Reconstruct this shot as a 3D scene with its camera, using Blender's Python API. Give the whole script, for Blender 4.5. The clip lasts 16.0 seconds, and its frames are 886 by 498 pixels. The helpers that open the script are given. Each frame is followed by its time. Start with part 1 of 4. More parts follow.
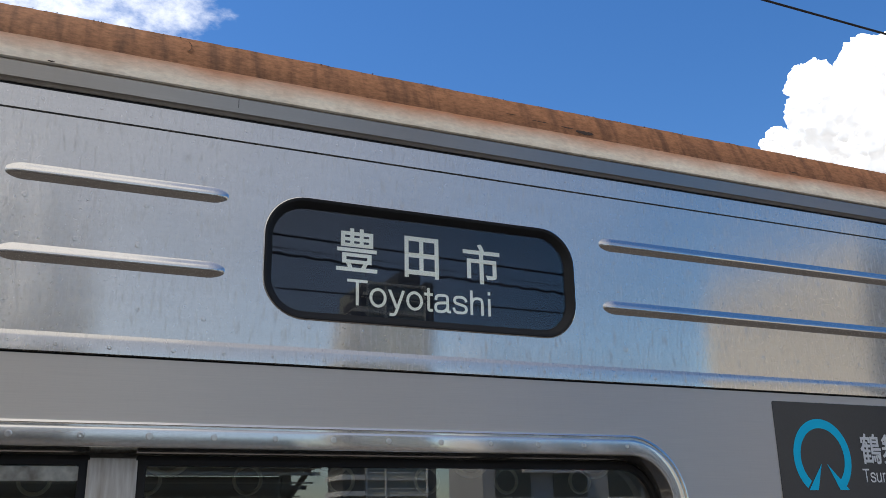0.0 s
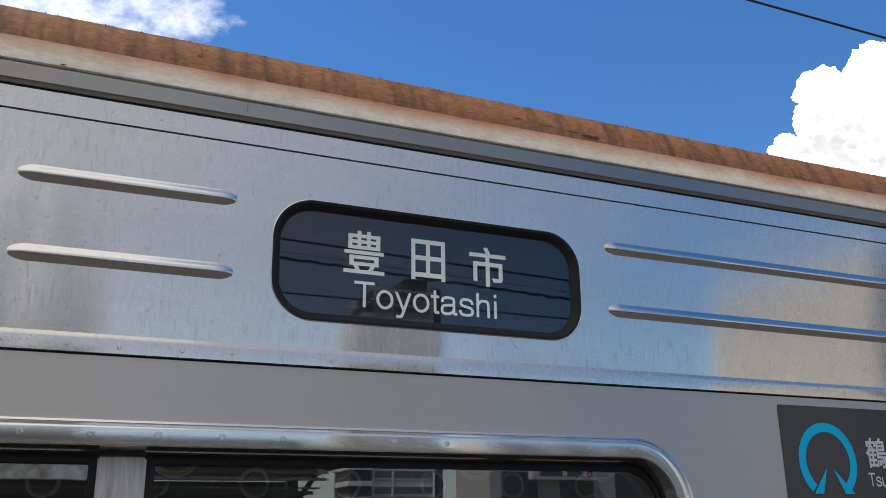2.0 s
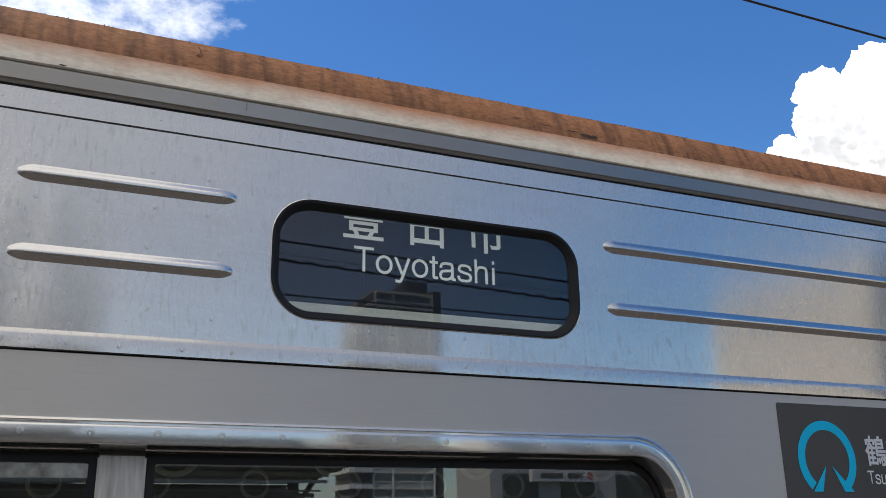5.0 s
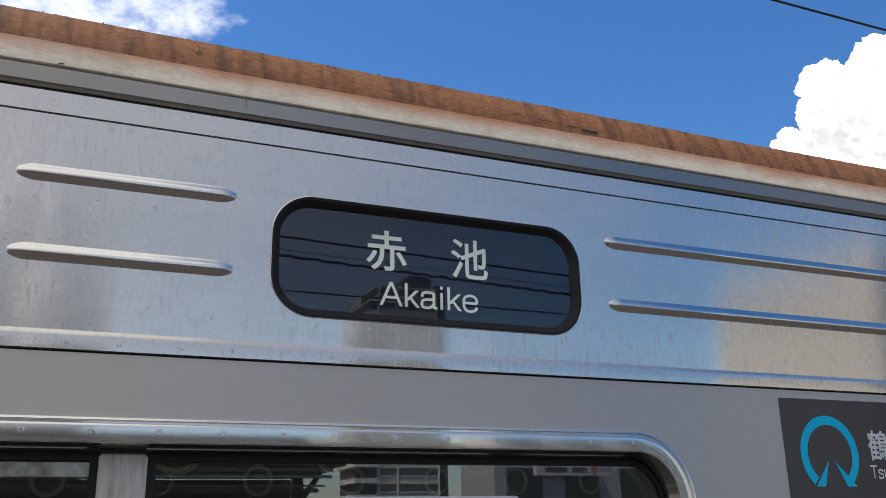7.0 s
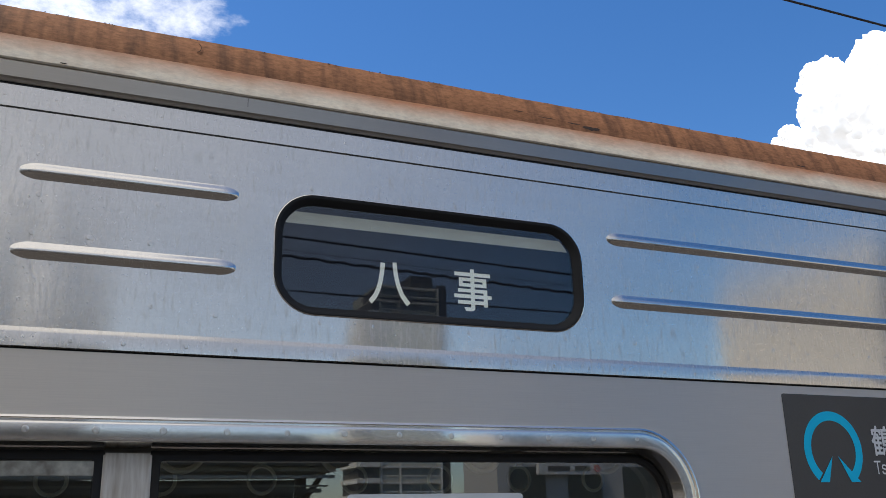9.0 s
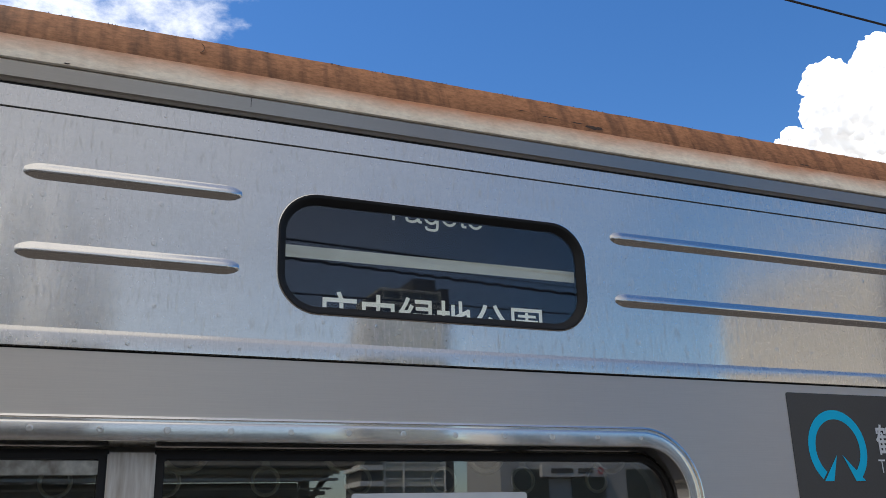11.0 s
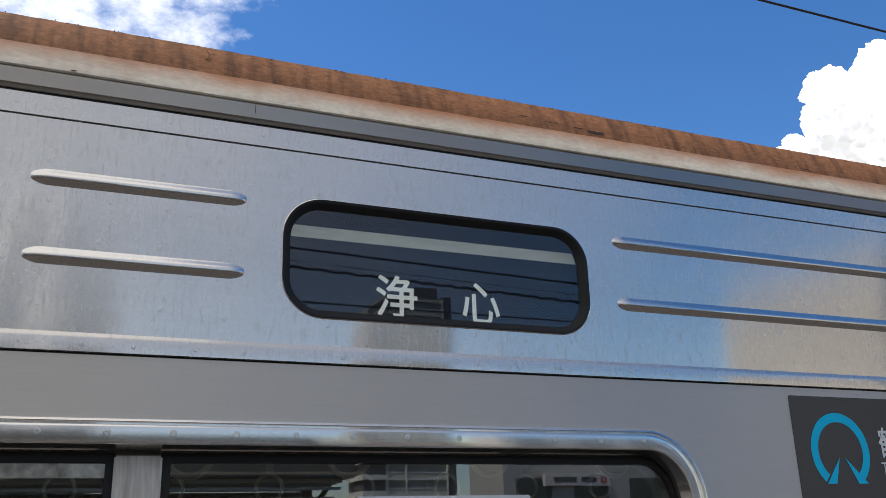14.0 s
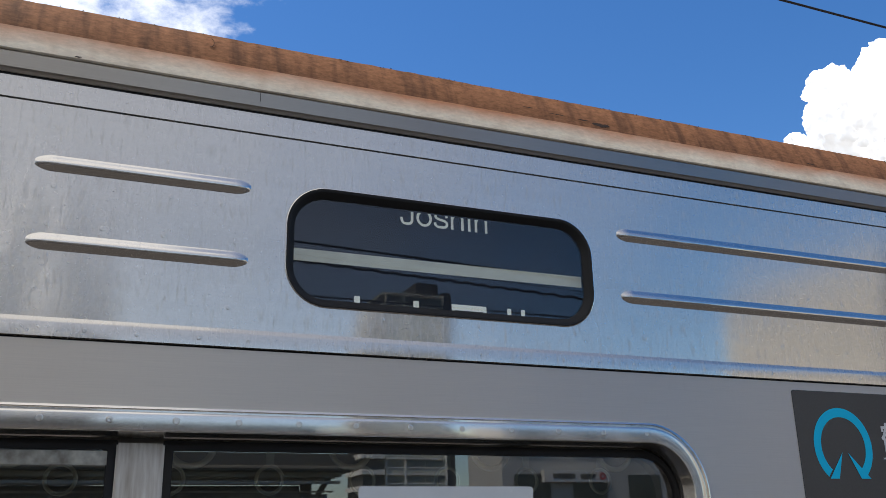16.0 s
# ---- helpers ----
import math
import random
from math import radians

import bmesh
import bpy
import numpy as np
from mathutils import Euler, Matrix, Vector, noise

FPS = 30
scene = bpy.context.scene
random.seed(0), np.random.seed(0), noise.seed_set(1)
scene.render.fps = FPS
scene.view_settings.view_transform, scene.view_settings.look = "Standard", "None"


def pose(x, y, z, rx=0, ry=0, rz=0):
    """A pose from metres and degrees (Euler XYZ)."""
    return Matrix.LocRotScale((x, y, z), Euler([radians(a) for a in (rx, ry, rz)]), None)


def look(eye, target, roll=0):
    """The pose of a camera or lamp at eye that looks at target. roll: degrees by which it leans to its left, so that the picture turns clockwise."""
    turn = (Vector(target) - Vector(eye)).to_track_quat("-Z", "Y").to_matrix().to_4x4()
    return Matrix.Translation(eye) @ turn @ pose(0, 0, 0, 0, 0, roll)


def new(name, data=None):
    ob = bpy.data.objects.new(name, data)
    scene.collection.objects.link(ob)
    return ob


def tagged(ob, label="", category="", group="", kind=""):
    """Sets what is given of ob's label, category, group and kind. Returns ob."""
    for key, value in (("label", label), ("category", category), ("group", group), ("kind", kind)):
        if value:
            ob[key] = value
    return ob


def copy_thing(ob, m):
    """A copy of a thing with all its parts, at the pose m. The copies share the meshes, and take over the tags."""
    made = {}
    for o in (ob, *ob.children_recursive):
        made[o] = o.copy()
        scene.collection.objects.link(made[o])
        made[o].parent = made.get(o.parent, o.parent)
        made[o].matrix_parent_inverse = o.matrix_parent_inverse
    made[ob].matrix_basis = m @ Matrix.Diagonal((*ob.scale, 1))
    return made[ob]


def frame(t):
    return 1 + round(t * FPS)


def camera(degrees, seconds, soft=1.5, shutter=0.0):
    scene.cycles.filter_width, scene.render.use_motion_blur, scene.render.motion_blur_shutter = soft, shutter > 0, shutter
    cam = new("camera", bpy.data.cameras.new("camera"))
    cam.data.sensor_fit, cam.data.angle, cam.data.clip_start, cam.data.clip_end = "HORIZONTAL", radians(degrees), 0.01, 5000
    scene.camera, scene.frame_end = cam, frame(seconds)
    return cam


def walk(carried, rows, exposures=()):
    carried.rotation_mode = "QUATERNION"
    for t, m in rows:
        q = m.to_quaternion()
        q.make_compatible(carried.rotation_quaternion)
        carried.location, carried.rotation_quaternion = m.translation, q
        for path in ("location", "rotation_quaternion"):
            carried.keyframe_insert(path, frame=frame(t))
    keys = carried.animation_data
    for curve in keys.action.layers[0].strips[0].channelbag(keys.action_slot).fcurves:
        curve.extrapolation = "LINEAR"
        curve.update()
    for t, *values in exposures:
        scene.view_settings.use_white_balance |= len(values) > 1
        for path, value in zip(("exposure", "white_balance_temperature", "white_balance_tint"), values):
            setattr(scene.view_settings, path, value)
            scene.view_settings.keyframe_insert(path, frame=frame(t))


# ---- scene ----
cam = camera(52.2, 16.0, soft=0.62)
PATH = [
    (0, (-0.711, -1.563, 1.764), (0.089, 0.175, 2.349), -1.1),
    (0.5, (-0.712, -1.562, 1.755), (0.088, 0.173, 2.346), -1.1),
    (1, (-0.715, -1.562, 1.753), (0.083, 0.175, 2.343), -1.0),
    (1.5, (-0.709, -1.569, 1.757), (0.077, 0.174, 2.344), -0.8),
    (2, (-0.714, -1.574, 1.753), (0.069, 0.166, 2.351), -0.8),
    (2.5, (-0.718, -1.576, 1.746), (0.065, 0.162, 2.353), -0.7),
    (3, (-0.717, -1.576, 1.744), (0.066, 0.16, 2.355), -0.6),
    (3.5, (-0.713, -1.568, 1.747), (0.078, 0.165, 2.355), -0.6),
    (4, (-0.714, -1.575, 1.746), (0.074, 0.16, 2.352), -0.7),
    (6.5, (-0.709, -1.577, 1.745), (0.071, 0.165, 2.343), -1.2),
    (7, (-0.707, -1.577, 1.75), (0.07, 0.168, 2.342), -1.2),
    (7.5, (-0.704, -1.581, 1.747), (0.068, 0.167, 2.338), -1.4),
    (8, (-0.708, -1.58, 1.743), (0.066, 0.165, 2.337), -1.5),
    (8.5, (-0.707, -1.582, 1.747), (0.064, 0.166, 2.337), -1.5),
    (9, (-0.709, -1.576, 1.746), (0.065, 0.17, 2.337), -1.5),
    (11.5, (-0.71, -1.574, 1.734), (0.056, 0.172, 2.336), -1.7),
    (12, (-0.712, -1.574, 1.729), (0.053, 0.17, 2.34), -1.8),
    (12.5, (-0.717, -1.573, 1.731), (0.048, 0.17, 2.344), -1.8),
    (13, (-0.719, -1.581, 1.736), (0.043, 0.164, 2.348), -1.8),
    (13.5, (-0.718, -1.582, 1.735), (0.042, 0.163, 2.348), -1.8),
    (14, (-0.716, -1.581, 1.727), (0.047, 0.163, 2.343), -1.8),
    (14.5, (-0.714, -1.579, 1.735), (0.05, 0.167, 2.34), -1.5),
    (15, (-0.704, -1.575, 1.73), (0.056, 0.174, 2.333), -1.3),
    (15.5, (-0.711, -1.568, 1.72), (0.052, 0.179, 2.325), -1.2),
    (16, (-0.719, -1.571, 1.719), (0.043, 0.176, 2.326), -1.3),
]
walk(cam, [(t, look(eye, target, roll)) for t, eye, target, roll in PATH])

# ---------------------------------------------------------------- world and light
SUN = Vector((-0.42, 0.16, 0.90)).normalized()
world = bpy.data.worlds.new("sky")
scene.world = world
world.use_nodes = True
wn, wl = world.node_tree.nodes, world.node_tree.links
wn.clear()
w_out = wn.new("ShaderNodeOutputWorld")
w_bg = wn.new("ShaderNodeBackground")
w_bg.inputs["Strength"].default_value = 0.157
w_sky = wn.new("ShaderNodeTexSky")
w_sky.sky_type = "NISHITA"
w_sky.sun_disc = False
w_sky.sun_elevation = math.asin(SUN.z)
w_sky.sun_rotation = math.atan2(SUN.x, SUN.y)
w_sky.air_density, w_sky.dust_density, w_sky.ozone_density = 1.0, 0.3, 3.0
w_co = wn.new("ShaderNodeTexCoord")
w_map = wn.new("ShaderNodeMapping")
w_map.inputs["Scale"].default_value = (1.0, 1.0, 1.8)
w_map.inputs["Location"].default_value = (0.2, 0.5, 0.1)
w_noise = wn.new("ShaderNodeTexNoise")
w_noise.inputs["Scale"].default_value, w_noise.inputs["Detail"].default_value = 13.0, 9.0
w_noise.inputs["Roughness"].default_value = 0.62
w_dot = wn.new("ShaderNodeVectorMath")
w_dot.operation = "DOT_PRODUCT"
w_dot.inputs[1].default_value = Vector((-0.02, 0.80, 0.60)).normalized()
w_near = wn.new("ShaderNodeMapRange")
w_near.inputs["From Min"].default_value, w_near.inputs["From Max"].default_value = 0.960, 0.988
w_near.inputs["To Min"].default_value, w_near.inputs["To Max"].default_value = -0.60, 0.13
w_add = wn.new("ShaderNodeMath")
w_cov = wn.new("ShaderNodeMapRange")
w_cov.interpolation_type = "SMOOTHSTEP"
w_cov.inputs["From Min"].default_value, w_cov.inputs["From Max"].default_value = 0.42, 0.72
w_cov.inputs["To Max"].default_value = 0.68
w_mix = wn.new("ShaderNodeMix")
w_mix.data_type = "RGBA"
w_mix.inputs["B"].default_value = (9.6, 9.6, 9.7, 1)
w_hsv = wn.new("ShaderNodeHueSaturation")
w_hsv.inputs["Saturation"].default_value, w_hsv.inputs["Hue"].default_value = 1.29, 0.506
wl.new(w_sky.outputs[0], w_hsv.inputs["Color"])
wl.new(w_co.outputs["Generated"], w_map.inputs[0])
wl.new(w_map.outputs[0], w_noise.inputs["Vector"])
wl.new(w_co.outputs["Generated"], w_dot.inputs[0])
wl.new(w_dot.outputs["Value"], w_near.inputs["Value"])
wl.new(w_noise.outputs[0], w_add.inputs[0])
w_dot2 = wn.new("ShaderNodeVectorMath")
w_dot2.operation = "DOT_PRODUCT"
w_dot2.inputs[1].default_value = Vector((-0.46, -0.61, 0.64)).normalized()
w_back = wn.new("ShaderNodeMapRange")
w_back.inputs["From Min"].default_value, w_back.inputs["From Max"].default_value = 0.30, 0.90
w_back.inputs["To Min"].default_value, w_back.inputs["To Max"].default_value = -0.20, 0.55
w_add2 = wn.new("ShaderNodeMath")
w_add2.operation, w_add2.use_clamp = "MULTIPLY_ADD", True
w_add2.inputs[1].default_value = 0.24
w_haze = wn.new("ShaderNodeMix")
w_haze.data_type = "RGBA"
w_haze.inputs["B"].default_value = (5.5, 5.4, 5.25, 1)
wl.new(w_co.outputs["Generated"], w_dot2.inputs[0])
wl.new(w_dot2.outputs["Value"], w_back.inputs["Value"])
# an unseen broad bright cloud, added high over the platform side to light the car
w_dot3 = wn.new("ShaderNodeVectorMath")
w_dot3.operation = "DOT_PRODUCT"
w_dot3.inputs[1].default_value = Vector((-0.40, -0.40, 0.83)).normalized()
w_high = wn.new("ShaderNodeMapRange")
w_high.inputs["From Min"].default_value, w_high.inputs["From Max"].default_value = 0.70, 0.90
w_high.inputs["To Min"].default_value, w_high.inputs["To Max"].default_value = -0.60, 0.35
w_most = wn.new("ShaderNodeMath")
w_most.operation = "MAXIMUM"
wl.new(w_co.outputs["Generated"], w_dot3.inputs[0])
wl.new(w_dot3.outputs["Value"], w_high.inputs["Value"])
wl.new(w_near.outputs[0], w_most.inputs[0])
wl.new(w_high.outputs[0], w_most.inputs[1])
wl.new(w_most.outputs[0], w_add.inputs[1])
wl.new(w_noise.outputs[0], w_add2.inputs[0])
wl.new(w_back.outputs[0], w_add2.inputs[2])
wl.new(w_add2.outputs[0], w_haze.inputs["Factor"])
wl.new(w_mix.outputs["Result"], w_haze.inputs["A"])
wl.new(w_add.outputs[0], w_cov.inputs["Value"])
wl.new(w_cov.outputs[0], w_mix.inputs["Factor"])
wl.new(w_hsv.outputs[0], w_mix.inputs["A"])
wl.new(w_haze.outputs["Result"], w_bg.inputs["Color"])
wl.new(w_bg.outputs[0], w_out.inputs["Surface"])

sun_data = bpy.data.lights.new("sun", "SUN")
sun_data.energy, sun_data.angle, sun_data.color = 4.6, radians(0.53), (1.0, 0.95, 0.87)
sun = new("sun", sun_data)
sun.matrix_world = look(SUN * 30, (0, 0, 0))

# ---------------------------------------------------------------- materials


def mat(name, base, rough=0.5, metal=0.0, var=0.15, grain=40.0, bump=0.1, big=3.0, stretch=(1, 1, 1), rough_var=0.1, tint=None, aniso=0.0, emit=0.0):
    """A node material: base colour varied at a large and a fine scale, roughness variation and a fine bump."""
    m = bpy.data.materials.new(name)
    m.use_nodes = True
    n, l = m.node_tree.nodes, m.node_tree.links
    p = n["Principled BSDF"]
    p.inputs["Metallic"].default_value = metal
    co = n.new("ShaderNodeTexCoord")
    mp = n.new("ShaderNodeMapping")
    mp.inputs["Scale"].default_value = stretch
    l.new(co.outputs["Object"], mp.inputs[0])
    large = n.new("ShaderNodeTexNoise")
    large.inputs["Scale"].default_value, large.inputs["Detail"].default_value = big, 4
    fine = n.new("ShaderNodeTexNoise")
    fine.inputs["Scale"].default_value, fine.inputs["Detail"].default_value = grain, 5
    for t in (large, fine):
        l.new(mp.outputs[0], t.inputs["Vector"])
    both = n.new("ShaderNodeMath")
    both.operation = "MULTIPLY_ADD"
    both.inputs[1].default_value = 0.5
    half = n.new("ShaderNodeMath")
    half.operation = "MULTIPLY"
    half.inputs[1].default_value = 0.5
    l.new(fine.outputs[0], half.inputs[0])
    l.new(large.outputs[0], both.inputs[0])
    l.new(half.outputs[0], both.inputs[2])
    ramp = n.new("ShaderNodeValToRGB")
    lo = tint or tuple(c * (1 - var) for c in base)
    hi = tuple(min(1, c * (1 + var)) for c in base)
    ramp.color_ramp.elements[0].position, ramp.color_ramp.elements[1].position = 0.32, 0.68
    ramp.color_ramp.elements[0].color, ramp.color_ramp.elements[1].color = (*lo, 1), (*hi, 1)
    l.new(both.outputs[0], ramp.inputs[0])
    l.new(ramp.outputs[0], p.inputs["Base Color"])
    rr = n.new("ShaderNodeMapRange")
    rr.inputs["To Min"].default_value, rr.inputs["To Max"].default_value = max(0.02, rough - rough_var), min(1, rough + rough_var)
    l.new(both.outputs[0], rr.inputs["Value"])
    l.new(rr.outputs[0], p.inputs["Roughness"])
    bp = n.new("ShaderNodeBump")
    bp.inputs["Strength"].default_value, bp.inputs["Distance"].default_value = bump, 0.002
    l.new(fine.outputs[0], bp.inputs["Height"])
    l.new(bp.outputs[0], p.inputs["Normal"])
    if aniso:
        p.inputs["Anisotropic"].default_value, p.inputs["Anisotropic Rotation"].default_value = aniso, 0.25
        tg = n.new("ShaderNodeTangent")
        tg.direction_type, tg.uv_map = "UV_MAP", "flat"
        l.new(tg.outputs[0], p.inputs["Tangent"])
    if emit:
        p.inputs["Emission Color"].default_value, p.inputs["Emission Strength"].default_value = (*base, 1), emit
    return m


def steel_mat(name, base, rough, streaks=0.5, wave=0.5, brushing=0.03, film=0.12):
    """Brushed stainless steel: grain along x, drip streaks down z, slow buckling of the sheet."""
    m = mat(name, base, rough, 1.0, 1.4 * brushing, 60, 0.0, 1.7, (0.06, 1, 1), 0.02, None, 1.0)
    n, l = m.node_tree.nodes, m.node_tree.links
    p = n["Principled BSDF"]
    co = n["Texture Coordinate"]
    # fine horizontal brushing
    m1 = n.new("ShaderNodeMapping")
    m1.inputs["Scale"].default_value = (10, 60, 650)
    brush = n.new("ShaderNodeTexNoise")
    brush.inputs["Scale"].default_value, brush.inputs["Detail"].default_value = 1.0, 3
    # drips and water marks
    m2 = n.new("ShaderNodeMapping")
    m2.inputs["Scale"].default_value = (150, 10, 26)
    drip = n.new("ShaderNodeTexNoise")
    drip.inputs["Scale"].default_value, drip.inputs["Detail"].default_value = 1.0, 5
    m3 = n.new("ShaderNodeMapping")
    m3.inputs["Scale"].default_value = (2.2, 2, 3.2)
    slow = n.new("ShaderNodeTexNoise")
    slow.inputs["Scale"].default_value, slow.inputs["Detail"].default_value = 1.0, 1.5
    for a, b in ((m1, brush), (m2, drip), (m3, slow)):
        l.new(co.outputs["Object"], a.inputs[0])
        l.new(a.outputs[0], b.inputs["Vector"])
    b1, b2 = n.new("ShaderNodeBump"), n.new("ShaderNodeBump")
    b1.inputs["Strength"].default_value, b1.inputs["Distance"].default_value = brushing, 0.0004
    b2.inputs["Strength"].default_value, b2.inputs["Distance"].default_value = wave, 0.006
    l.new(brush.outputs[0], b1.inputs["Height"])
    l.new(slow.outputs[0], b2.inputs["Height"])
    pit = n.new("ShaderNodeTexNoise")
    pit.inputs["Scale"].default_value, pit.inputs["Detail"].default_value = 160.0, 4
    l.new(co.outputs["Object"], pit.inputs["Vector"])
    b3 = n.new("ShaderNodeBump")
    b3.inputs["Strength"].default_value, b3.inputs["Distance"].default_value = 0.02, 0.0006
    l.new(pit.outputs[0], b3.inputs["Height"])
    l.new(b2.outputs[0], b3.inputs["Normal"])
    l.new(b3.outputs[0], b1.inputs["Normal"])
    for k in list(p.inputs["Normal"].links):
        l.remove(k)
    l.new(b1.outputs[0], p.inputs["Normal"])
    edge = n.new("ShaderNodeMapRange")
    edge.inputs["From Min"].default_value, edge.inputs["From Max"].default_value = 0.53, 0.72
    edge.inputs["To Max"].default_value = streaks
    l.new(drip.outputs[0], edge.inputs["Value"])
    # a thin film of dust in fine specks and along the drips
    speck = n.new("ShaderNodeTexNoise")
    speck.inputs["Scale"].default_value, speck.inputs["Detail"].default_value, speck.inputs["Roughness"].default_value = 170.0, 2, 0.6
    sm = n.new("ShaderNodeMapping")
    sm.inputs["Scale"].default_value = (0.8, 1, 1)
    l.new(co.outputs["Object"], sm.inputs[0])
    l.new(sm.outputs[0], speck.inputs["Vector"])
    dust = n.new("ShaderNodeMapRange")
    dust.inputs["From Min"].default_value, dust.inputs["From Max"].default_value = 0.32, 0.68
    dust.inputs["To Min"].default_value, dust.inputs["To Max"].default_value = 1.0 - film, 1.0 - film * 0.80
    l.new(speck.outputs[0], dust.inputs["Value"])
    less = n.new("ShaderNodeMath")
    less.operation, less.use_clamp = "SUBTRACT", True
    l.new(dust.outputs[0], less.inputs[0])
    l.new(edge.outputs[0], less.inputs[1])
    l.new(less.outputs[0], p.inputs["Metallic"])
    src = p.inputs["Base Color"].links[0].from_socket
    mx = n.new("ShaderNodeMix")
    mx.data_type = "RGBA"
    mx.inputs["B"].default_value = (base[0] * 0.62, base[1] * 0.60, base[2] * 0.57, 1)
    l.new(src, mx.inputs["A"])
    l.new(edge.outputs[0], mx.inputs["Factor"])
    fine = n.new("ShaderNodeMapRange")
    fine.inputs["From Min"].default_value, fine.inputs["From Max"].default_value = 0.25, 0.75
    fine.inputs["To Min"].default_value, fine.inputs["To Max"].default_value = 0.965, 1.03
    l.new(brush.outputs[0], fine.inputs["Value"])
    mm = n.new("ShaderNodeMix")
    mm.data_type, mm.blend_type = "RGBA", "MULTIPLY"
    mm.inputs["Factor"].default_value = 1.0
    l.new(mx.outputs["Result"], mm.inputs["A"])
    l.new(fine.outputs[0], mm.inputs["B"])
    l.new(mm.outputs["Result"], p.inputs["Base Color"])
    add = n.new("ShaderNodeMath")
    add.operation = "MULTIPLY_ADD"
    add.inputs[1].default_value = 0.4
    l.new(edge.outputs[0], add.inputs[0])
    l.new(p.inputs["Roughness"].links[0].from_socket, add.inputs[2])
    l.new(add.outputs[0], p.inputs["Roughness"])
    return m


def glass_mat(name, ior, tint):
    """A thin clear pane: it lets light straight through and mirrors by Fresnel on its face."""
    m = bpy.data.materials.new(name)
    m.use_nodes = True
    n, l = m.node_tree.nodes, m.node_tree.links
    n.remove(n["Principled BSDF"])
    clear, gloss, mix, fr = n.new("ShaderNodeBsdfTransparent"), n.new("ShaderNodeBsdfGlossy"), n.new("ShaderNodeMixShader"), n.new("ShaderNodeFresnel")
    clear.inputs[0].default_value = (*tint, 1)
    gloss.inputs["Roughness"].default_value = 0.0
    fr.inputs["IOR"].default_value = ior
    l.new(fr.outputs[0], mix.inputs[0])
    l.new(clear.outputs[0], mix.inputs[1])
    l.new(gloss.outputs[0], mix.inputs[2])
    l.new(mix.outputs[0], n["Material Output"].inputs["Surface"])
    return m


def clear_mat(name):
    m = bpy.data.materials.new(name)
    m.use_nodes = True
    n, l = m.node_tree.nodes, m.node_tree.links
    n.remove(n["Principled BSDF"])
    l.new(n.new("ShaderNodeBsdfTransparent").outputs[0], n["Material Output"].inputs["Surface"])
    return m


STEEL = steel_mat("brushed_steel", (0.765, 0.712, 0.635), 0.085, 0.17, 0.14, 0.03, 0.32)
STEEL_LOW = steel_mat("brushed_steel_dull", (0.80, 0.735, 0.645), 0.38, 0.04, 0.03, 0.010, 0.5)
STEEL_TRIM = steel_mat("trim_steel", (0.80, 0.755, 0.69), 0.11, 0.05, 0.08, 0.03, 0.05)
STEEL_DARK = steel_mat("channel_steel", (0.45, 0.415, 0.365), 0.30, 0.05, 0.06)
RUBBER = mat("rubber", (0.013, 0.0115, 0.0105), 0.7, grain=120, bump=0.2)
BLACK = mat("gap_black", (0.01, 0.009, 0.008), 0.8)
GLASS = glass_mat("pane_glass", 2.8, (0.86, 0.88, 0.85))
SIGN_GLASS = glass_mat("sign_glass", 1.85, (0.93, 0.95, 0.96))
CLEAR = clear_mat("clear_back")
CLOTH = mat("sign_cloth", (0.005, 0.010, 0.024), 0.7, var=0.3, grain=300, bump=0.05)
# letters and bar glow evenly by themselves, in place of a backlight
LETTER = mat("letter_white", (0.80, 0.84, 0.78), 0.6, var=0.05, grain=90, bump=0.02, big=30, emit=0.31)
BAR = mat("separator_bar", (0.66, 0.69, 0.60), 0.6, var=0.22, grain=25, bump=0.02, big=9, stretch=(0.7, 1, 2.5), emit=0.16)
STICKER = mat("sticker_grey", (0.05, 0.052, 0.058), 0.18, var=0.1, grain=300, bump=0.02)
CYAN = mat("sticker_cyan", (0.0, 0.64, 1.0), 0.75, var=0.03)
WHITE = mat("sticker_white", (0.82, 0.82, 0.82), 0.4, var=0.03)
PAPER = mat("paper", (0.84, 0.86, 0.86), 0.25, var=0.03)
HOUSING = mat("sign_housing", (0.03, 0.03, 0.033), 0.7)
PANEL_IN = mat("interior_panel", (0.40, 0.38, 0.33), 0.55, var=0.06)
PANEL_DARK = mat("interior_floor", (0.12, 0.11, 0.10), 0.6)
RING = mat("strap_ring", (0.88, 0.85, 0.70), 0.35, var=0.05)
BELT = mat("strap_belt", (0.62, 0.60, 0.50), 0.7)
CHROME = mat("rail_chrome", (0.75, 0.74, 0.72), 0.18, 1.0, var=0.03)
CONCRETE = mat("platform_asphalt", (0.031, 0.026, 0.022), 0.85, var=0.2, grain=30, bump=0.4, big=0.7)
BALLAST = mat("ballast", (0.075, 0.062, 0.052), 0.95, var=0.35, grain=14, bump=1.0, big=0.2)
WIRE = mat("wire_black", (0.02, 0.02, 0.02), 0.6)


